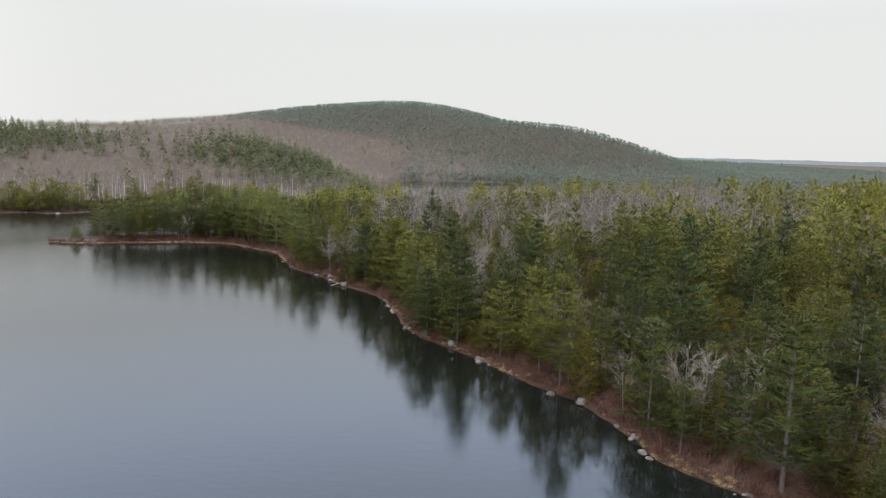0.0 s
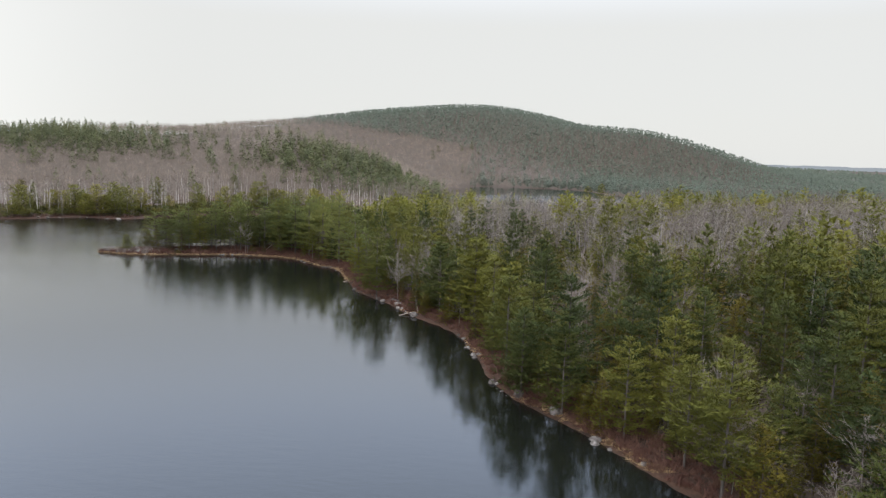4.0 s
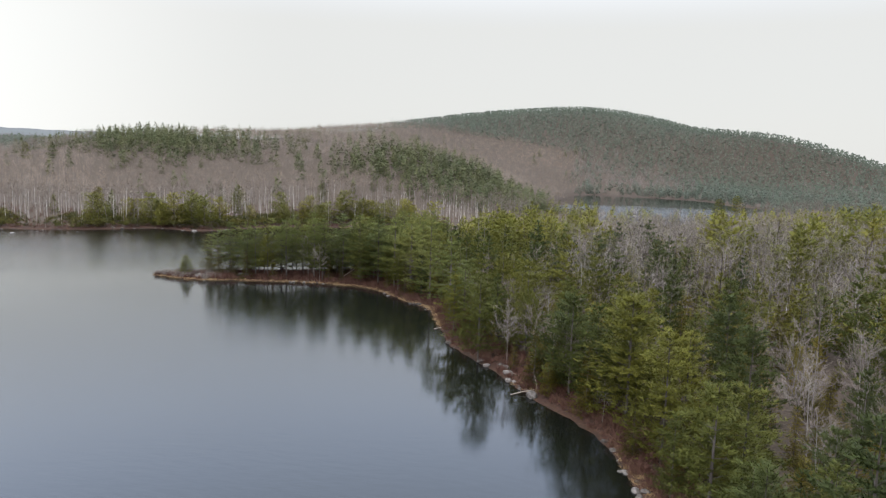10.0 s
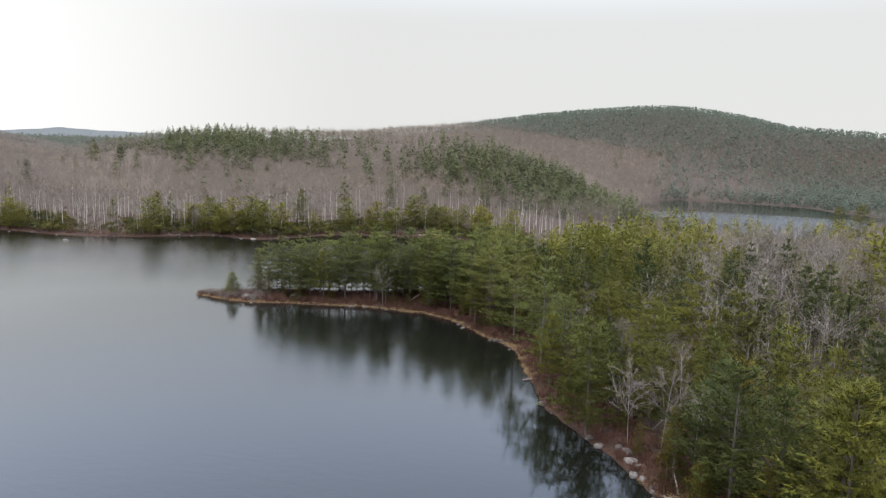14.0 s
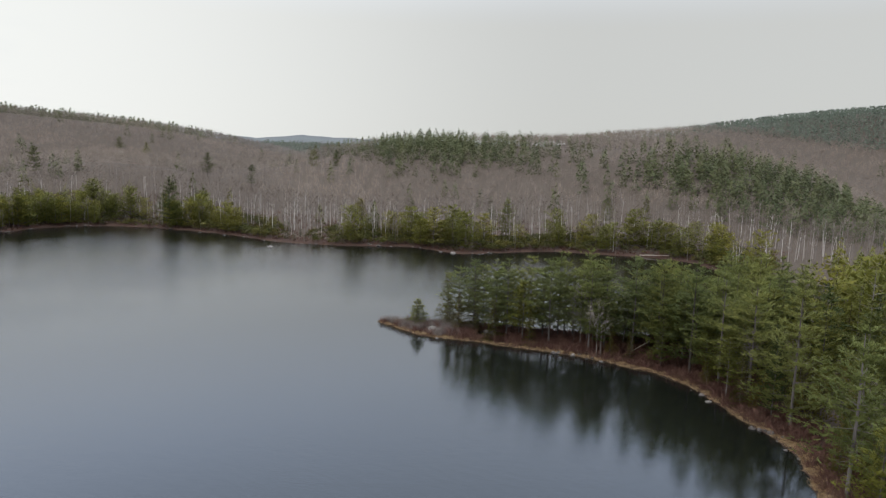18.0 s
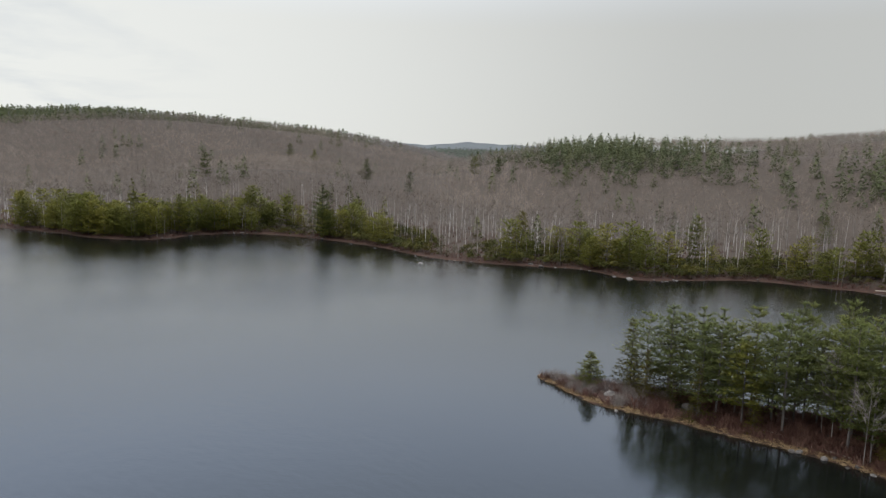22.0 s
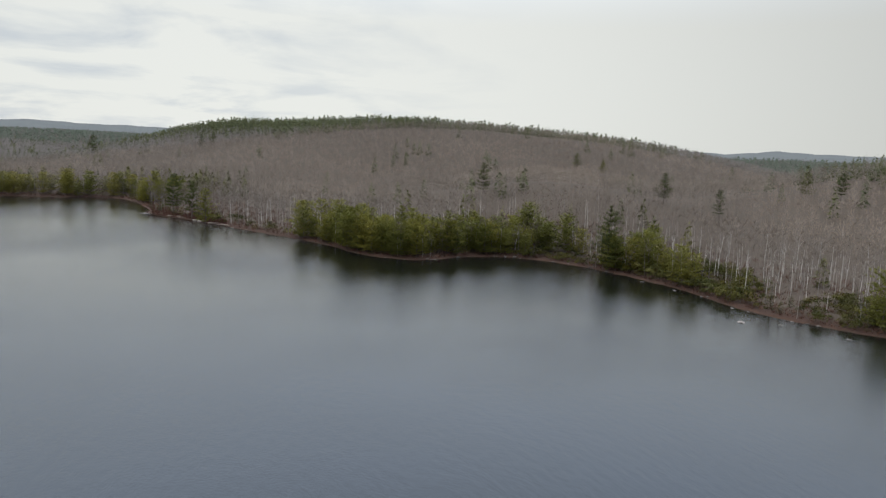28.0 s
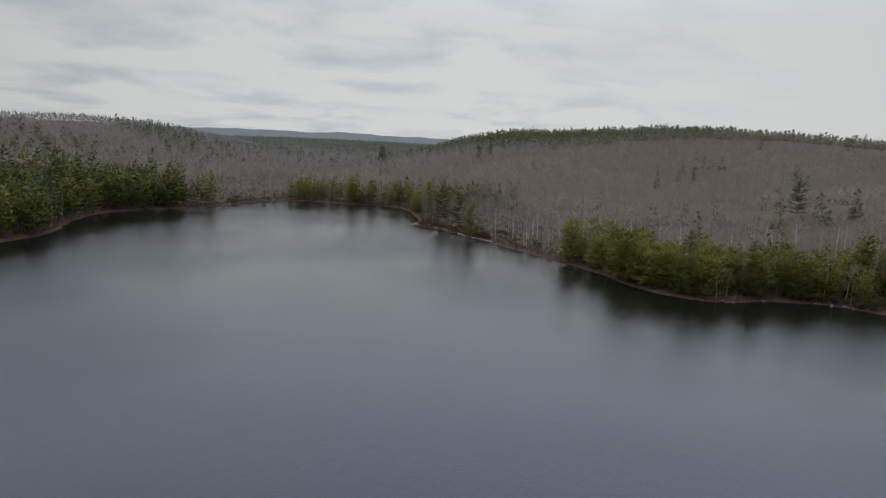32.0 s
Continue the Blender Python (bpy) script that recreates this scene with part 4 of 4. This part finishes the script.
def far_shore_wood():
    x, y, s = scatter(-660, -56, -90, 470, 3.8)
    ok = ~near_side(x, y) & (s > 1.5) & (s < 60) & (x < -58) & (y < 452)
    x, y, s = x[ok], y[ok], s[ok]
    grove = 1.3 * bump(x, y, -350, 226, 36, 15) * (s < 26) + 1.0 * bump(x, y, -372, 272, 12, 24) + 0.6 * bump(x, y, -322, 318, 14, 10) + 1.2 * (y < 30) * (x > -550) * (s < 60) + 0.5 * bump(x, y, -205, 352, 22, 10)
    grove = grove + 0.3 * (x < -560) * (y > 20) + 0.22 * (y > 375) * (s < 20)
    w = rng.uniform(size=len(x))
    tall = w < 0.66 * grove
    fringe = np.where(x > -365, 0.55, 0.45) + 0.2 * (patchy(x, y, 30, 6) > 0.38)
    deep = np.where(x > -300, 22, np.where(x > -365, 15, 11)) * (0.6 + 0.8 * patchy(x, y, 22, 9))
    low = ~tall & (s < deep) & (w < fringe)
    bx, by, bs = scatter(-420, -96, 180, 420, 2.7)
    more = ~near_side(bx, by) & (bs > 1.6) & (bs < np.where(bx > -315, 22, 9) * (0.5 + patchy(bx, by, 18, 9))) & (patchy(bx, by, 26, 6) > np.where(bx > -315, 0.18, 0.45))
    wood("cedar_wood", bx[more], by[more], BUSHY[:6], (M_DARKBARK, M_SCRUB), "thick olive-green conifer scrub at the far water's edge", rng.uniform(0.4, 0.95, more.sum()) * np.where(bx[more] > -315, 1.25, 0.85))
    bare = ~tall & ~low & (w < 0.95)
    few = ~tall & ~low & (w > 0.993)
    tall = tall | few
    front = (s < 24) & (y > 30)
    left = y < 30
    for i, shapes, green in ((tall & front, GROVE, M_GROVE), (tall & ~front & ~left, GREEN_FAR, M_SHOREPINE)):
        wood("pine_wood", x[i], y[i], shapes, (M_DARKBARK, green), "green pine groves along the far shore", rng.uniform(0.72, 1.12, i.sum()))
    i = tall & left & (s < 36) & (x > -570) & (rng.uniform(size=len(x)) < 0.5)
    wood("pine_wood", x[i], y[i], PINE_MID, (M_DARKBARK, M_PINE), "tall dark pines on the southern shore", rng.uniform(0.95, 1.5, i.sum()))
    wood("cedar_wood", x[low], y[low], BUSHY, (M_DARKBARK, M_FRINGE), "low olive-green conifers at the far water's edge", rng.uniform(0.45, 1.0, low.sum()))
    white = bare & (x > -470) & (s > 4) & (s < 45) & (rng.uniform(size=len(x)) < np.where(x > -340, 0.46, 0.34))
    bare = bare & ~white & (rng.uniform(size=len(x)) < 0.85)
    wood("birch_wood", x[white], y[white], [leafless(11.5, 3.0, 6, 3, 2, 0.0095, 0.4, 1.8) for _ in range(6)], (M_BIRCH, M_TWIG), "white-stemmed leafless birches on the far shore", 1.0)
    pale = rng.uniform(size=len(x)) < np.where(x > -300, 0.42, np.where(x < -450, 0.08, 0.36))
    wood("birch_wood", x[bare & pale], y[bare & pale], BARE_SHORE, (M_PALE, M_TWIG), "pale-stemmed leafless trees on the far shore", 1.0)
    wood("birch_wood", x[bare & ~pale], y[bare & ~pale], BARE_SHORE, (M_BARK, M_TWIG), "grey-stemmed leafless trees on the far shore", 0.95)


def hill_wood():
    x, y, s = scatter(-850, -58, -260, 960, 5.4)
    ok = ~near_side(x, y) & ((s >= 60) | ((y > 450) & (s > 2))) & (np.hypot(x + 100, y - 200) < 740) & (y > -0.62 * (x + 148) - 420)
    x, y = x[ok], y[ok]
    green = 1.4 * bump(x, y, -345, 525, 48, 26) + 1.3 * bump(x, y, -135, 505, 40, 26) + 0.75 * bump(x, y, -75, 455, 40, 60) + 0.95 * (y < 20) * (x > -600) * (y > -75) + 0.09 * (y < -75) + 0.004
    green = green + 0.05 * (patchy(x, y, 40, 3) > 0.85)
    w = rng.uniform(size=len(x))
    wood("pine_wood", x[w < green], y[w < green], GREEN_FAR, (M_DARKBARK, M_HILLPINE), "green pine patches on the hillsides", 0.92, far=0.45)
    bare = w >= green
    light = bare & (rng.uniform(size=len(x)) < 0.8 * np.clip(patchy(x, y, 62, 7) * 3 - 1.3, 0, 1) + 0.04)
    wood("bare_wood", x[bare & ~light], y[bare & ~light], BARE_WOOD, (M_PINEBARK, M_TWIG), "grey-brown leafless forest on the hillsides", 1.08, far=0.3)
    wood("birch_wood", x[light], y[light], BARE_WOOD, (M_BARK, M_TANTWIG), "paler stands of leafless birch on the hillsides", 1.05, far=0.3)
    for gap, d0, d1, size in ((4.4, 0, 1350, 0.95), (9.0, 1350, 2000, 1.3), (17.0, 2000, 3100, 2.0)):
        x, y, s = scatter(-2700, 900, -1100, 2600, gap)
        d, az = np.hypot(x + 80, y - 120), np.degrees(np.arctan2(-(x + 80), y - 120))
        seen = (d >= d0) & (d < d1) & (az > -40) & (az < 140) & (s > 3) & ((np.hypot(x + 100, y - 200) >= 740) | (x > -70) | (y < -0.62 * (x + 148) - 420)) & ~((x < 430) & (y < 840) & (x > -92)) & (near_side(x, y) | (s >= 60) | ((y > 450) & (s > 2)))
        x, y = x[seen], y[seen]
        green = 1.8 * bump(x, y, -10, 1095, 230, 120) + 1.1 * bump(x, y, -1045, 165, 80, 55) + 0.7 * bump(x, y, -990, 340, 50, 170) * (patchy(x, y, 50, 5) > 0.4) + 0.7 * (x > 60) * (y > 500) + 0.06 * bump(x, y, -820, -250, 300, 90) + 0.05 + 0.6 * (d1 > 1400) + 0.6 * np.clip((hills(x, y) - 44) / 14, 0, 1) * (x < -500) * (y > 100)
        w = rng.uniform(size=len(x)) + 0.45 * (patchy(x, y, 90, 4) - 0.5)
        west = (w < green) & (x < -500) & (d1 < 1400)
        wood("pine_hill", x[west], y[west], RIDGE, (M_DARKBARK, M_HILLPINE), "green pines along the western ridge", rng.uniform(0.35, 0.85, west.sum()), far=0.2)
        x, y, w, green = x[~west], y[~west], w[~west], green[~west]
        wood("spruce_hill", x[w < green], y[w < green], GREEN_HILL, (M_BARK, M_HILLGREEN), "spruce forest on the far mountain, blue-green with painted haze", 0.85 * size, far=0.2)
        wood("bare_hill", x[w >= green], y[w >= green], BARE_HILL, (M_HILLTWIG, M_HILLTWIG), "leafless forest on the far hills, grey-brown paled for haze", size, far=0.2)


inner_wood()
far_shore_wood()
hill_wood()


# ---- single pines and cedars across the water and on the hills ----
def lone_trees():
    far = [(-327, 307.5, 22.0), (-500.5, 149.9, 22.0), (-458.7, 167.8, 18.6), (-481.4, 160.3, 20.0), (-357.3, 240.1, 19.0), (-360.5, 258.7, 16.7), (-870.5, 43.1, 21.0), (-851.7, 156.0, 14.0), (-834.7, 145.5, 15.0),
           (-455, 305, 15.5), (-410, 383, 15.5), (-380, 392, 12.5), (-394, 452.6, 13.0), (-373.3, 453.0, 13.0), (-629.4, 445.2, 14.6), (-613, 460, 13.7), (-196.4, 380.1, 18.0), (-172.5, 425.2, 12.7), (37.5, 492.4, 16.4), (44.8, 480.0, 18.0), (56.7, 376.7, 13.0)]
    for x, y, tall in far:
        stand("white_pine", x, y, tall / 16)
    for x, y, tall in ((-251, 350, 15.0), (-236.8, 355.7, 10.1)):
        stand("cedar", x, y, tall / 9)


lone_trees()


# ---- boulders, driftwood and shrubs along the water ----
def boulder_shape():
    bm = bmesh.new()
    bmesh.ops.create_icosphere(bm, subdivisions=2, radius=1.0)
    off = Vector(rng.uniform(-50, 50, 3))
    cuts = [Vector(rng.normal(size=3)).normalized() for _ in range(5)]
    flat = Vector((rng.uniform(0.8, 1.2), rng.uniform(0.7, 1.0), rng.uniform(0.55, 0.75)))
    for v in bm.verts:
        p = v.co.copy()
        for c in cuts:
            over = p.dot(c) - 0.72
            if over > 0:
                p -= c * over * 0.85
        p *= 1 + 0.22 * noise.noise(v.co * 1.6 + off)
        v.co = Vector(a * b for a, b in zip(p, flat))
    me = bpy.data.meshes.new("boulder")
    bm.to_mesh(me)
    bm.free()
    me.materials.append(M_ROCK)
    return me


STONES = [boulder_shape() for _ in range(8)]


def lay_stone(x, y, size, label, group, low=1.0):
    ob = tagged(new("boulder", STONES[int(rng.integers(8))]), label, "rock", group)
    ob.matrix_basis = Matrix.Translation((x, y, max(float(land(x, y)), -0.1) + 0.12 * size * low)) @ Matrix.Rotation(rng.uniform(0, 6.28), 4, "Z") @ Matrix.Diagonal((size * rng.uniform(0.8, 1.3), size, size * low, 1))


def boulders():
    big = [(-28.1, 181.6, 1.15), (-121.0, 254.2, 1.2), (-132.0, 249.4, 0.8), (0.8, 127.6, 1.2), (19.9, 99.4, 1.0), (15.8, 102.9, 0.8), (-4.4, 133.6, 1.1), (5.5, 118.2, 0.7), (24.5, 83, 0.6), (24.8, 81.4, 0.5), (-20.9, 181.4, 0.9), (-19.7, 180.3, 0.9), (-19.2, 178.2, 0.7),
           (-34.2, 193.6, 0.8), (-33.4, 191.2, 0.9), (-35.2, 194.6, 0.7), (-32.8, 188.1, 0.7), (-37.8, 194.9, 0.7), (-39.2, 196.9, 0.7), (-47.8, 207.2, 0.7)]
    for x, y, size in big:
        lay_stone(x, y, size * 1.05, "pale grey granite boulder on the reddish shore", "boulders on the near shore")
    for x, y, size in ((-253.3, 304.0, 1.1), (-249.5, 312.4, 0.7), (-235.5, 318.9, 0.6), (-268, 312.8, 0.6), (-231.4, 335.1, 1.0), (-228.2, 336.6, 1.0), (-224, 339.5, 0.8), (-247.1, 321.5, 0.7), (-291.8, 311.0, 0.8), (-305.7, 308.5, 0.7), (-197, 344, 1.2), (-202, 343, 0.9), (-357, 262, 0.9)):
        lay_stone(x, y, size, "grey boulder standing in the shallows of the far shore", "boulders on the far shore", 0.6)
    for k in range(34):
        a = rng.uniform(0, 1)
        x, y = (-506 - 14 * a + rng.normal() * 2.5, 138 + rng.normal() * 2.5) if k < 20 else (-604 + 70 * a + rng.normal() * 2, 26 - 14 * a + rng.normal() * 1.5)
        if -2.5 < inland(x, y) < 3:
            lay_stone(x, y, rng.uniform(0.9, 2.0), "low flat pale ledge of rock at the bay's shore", "ledges round the bay", 0.35)
    for path, count, low, high, where in ((LAKE[12:93], 260, 0.18, 0.6, "near"), (LAKE[126:216], 80, 0.25, 0.6, "far")):
        k = rng.integers(len(path) - 1, size=count)
        t = rng.uniform(size=(count, 1))
        p = path[k] * (1 - t) + path[k + 1] * t + rng.normal(size=(count, 2)) * 1.0
        for x, y in p:
            if -0.8 < inland(x, y) < 1.8 and (where == "far" or patchy(x, y, 9, 3) > 0.62):
                lay_stone(x, y, rng.uniform(low, high) * (1.5 if rng.uniform() < 0.15 else 1), "small weathered grey stone at the water's edge", "boulders on the %s shore" % where, 1.0 if where == "near" else 0.6)


def lay_log(a, b, r, label):
    """A bleached trunk from a to b, with the stubs of its limbs."""
    a, b = np.array(a, float), np.array(b, float)
    m = a + (b - a) * 0.5 + np.array((0, 0, 0.08))
    stubs = a + (b - a) * rng.uniform(0.3, 0.95, (4, 1))
    v, f = joined(rods(a, m, r, r * 0.8, 7), rods(m, b, r * 0.8, r * 0.45, 7), rods(stubs, stubs + rng.normal(size=(4, 3)) * 0.35 + (0, 0, 0.15), r * 0.3, 0.01, 3))
    tagged(new("driftwood_log", mesh_of("driftwood_log", v, f, [M_DRIFT], shade=False)), label, "log", "fallen trunks")


def driftwood():
    for a, b, r in (((-112.8, 254.9, 0.55), (-105.6, 256.2, 0.6), 0.14), ((-103.8, 255.4, 0.5), (-97.6, 256.0, 0.55), 0.14), ((-110.7, 255.4, 0.4), (-106.8, 255.8, 0.5), 0.1), ((-31.4, 181.6, 0.05), (-27.9, 183.6, 0.6), 0.09),
                    ((-27.6, 184.4, 0.5), (-28.6, 187.4, 2.6), 0.1), ((-93.4, 260.6, 0.5), (-90.2, 263.5, 3.2), 0.12), ((-53.5, 217.2, 0.05), (-50.2, 218.6, 0.5), 0.12), ((-144.3, 393.5, 0.4), (-133.5, 396.1, 1.2), 0.2)):
        lay_log(a, b, r, "bleached fallen trunk lying on the shore")
    # trunks washed up in a heap on the point at the bay's mouth, and along the bank behind it
    for (x0, y0), (x1, y1), count in (((-519, 139), (-484, 156), 15), ((-480, 158), (-448, 180), 9)):
        for k in range(count):
            t = (k + rng.uniform(0, 1)) / count
            x, y = x0 + (x1 - x0) * t + rng.normal() * 1.5, y0 + (y1 - y0) * t
            back = rng.uniform(0.7, 3.6)
            while inland(x, y) > back:
                y -= 0.5
            while inland(x, y) < 0.2:
                y += 0.5
            way = math.atan2(y1 - y0, x1 - x0) + rng.normal() * 0.6
            half = rng.uniform(1.2, 4.0)
            low = max(float(land(x, y)), 0.0) + 0.22
            lay_log((x - math.cos(way) * half, y - math.sin(way) * half, low), (x + math.cos(way) * half, y + math.sin(way) * half, low + rng.uniform(0.0, 0.5)), rng.uniform(0.18, 0.30), "pale driftwood trunk washed up on the point")


def shrubs():
    def clump(n, h, r, fine=0.06):
        a = rng.normal(size=(n, 3)) * (r * 0.35, r * 0.35, 0)
        b = a + np.stack([rng.normal(size=n) * r * 0.5, rng.normal(size=n) * r * 0.5, rng.uniform(0.5, 1.0, n) * h], 1)
        return (spikes(a, b, fine),)

    red, grey, straw = [clump(44, 1.5, 1.1, 0.045) for _ in range(6)], [clump(80, 1.8, 1.2, 0.022) for _ in range(5)], [clump(40, 0.36, 0.8, 0.03) for _ in range(5)]
    x, y, s = scatter(-146, 60, 60, 280, 1.0)
    keep = near_side(x, y) & (s > 0.5) & (s < np.where(x < -66, 16, 8)) & (rng.uniform(size=len(x)) < 0.8)
    for px, py, pr in ((-121.0, 254.2, 2.8), (-132.0, 249.4, 2.2), (-28.1, 181.6, 2.2), (-137.3, 251.0, 1.2)):
        keep &= np.hypot(x - px, y - py + 0.8) > pr
    x, y, s = x[keep], y[keep], s[keep]
    tip = (x < -128) & (s > 1.0) & (rng.uniform(size=len(x)) < 0.7)
    wood("shrub_thicket", x[~tip], y[~tip], red, [M_SHRUB], "low red-brown leafless shrubs along the bank", rng.uniform(0.5, 1.1, (~tip).sum()), "shrubs")
    wood("shrub_thicket", x[tip], y[tip], grey, [M_PALETWIG], "grey leafless shrubs on the tip of the spit", 0.9, "shrubs")
    x, y, s = scatter(-146, -58, 236, 275, 0.85)
    front = near_side(x, y) & (s > 1.2) & (s < 6.5) & (np.hypot(x + 121, y - 253.4) > 2.4) & (np.hypot(x + 132, y - 248.6) > 1.8)
    dark = front & (rng.uniform(size=len(x)) < np.where(x < -126, 0.45, 0.8))
    wood("shrub_thicket", x[dark], y[dark], red, [M_SHRUB], "dense red-brown thicket under the pines of the spit", rng.uniform(0.6, 1.1, dark.sum()), "shrubs")
    pale = front & ~dark & (x < -124)
    wood("shrub_thicket", x[pale], y[pale], grey, [M_PALETWIG], "fine grey leafless brush on the tip of the spit", rng.uniform(0.6, 0.95, pale.sum()), "shrubs")
    x, y, s = scatter(-148, 60, 60, 280, 0.8)
    keep = near_side(x, y) & (s > 0.25) & (s < np.where(x < -80, 1.5, 2.2)) & (patchy(x, y, 14, 8) > np.where(x < -80, 0.12, 0.48))
    wood("dry_grass", x[keep], y[keep], straw, [M_GRASS], "straw-coloured dry grass at the water's edge", 0.8, "grass")
    x, y, s = scatter(-148, -52, 215, 262, 0.55)
    rim = near_side(x, y) & (s > 0.02) & (s < 1.5)
    wood("dry_grass", x[rim], y[rim], straw, [M_GRASS], "golden dry grass matted along the edge of the spit", 0.7, "grass")
    x, y, s = scatter(-640, -96, -30, 420, 2.6)
    keep = ~near_side(x, y) & (s > 0.8) & (s < 48) & (rng.uniform(size=len(x)) < np.where(s < 8, 1.0, 0.6))
    wood("shrub_thicket", x[keep], y[keep], [clump(14, 1.6, 1.5) for _ in range(5)], [M_SHRUB], "red-brown shrubs along the far shore", 1.0, "shrubs")
    x, y, s = scatter(-530, -462, 128, 176, 1.1)
    keep = ~near_side(x, y) & (s > 1.0) & (s < 9)
    wood("shrub_thicket", x[keep], y[keep], red, [M_SHRUB], "dense red-brown brush on the point by the bay's mouth", rng.uniform(0.7, 1.3, keep.sum()), "shrubs")


boulders()
driftwood()
shrubs()
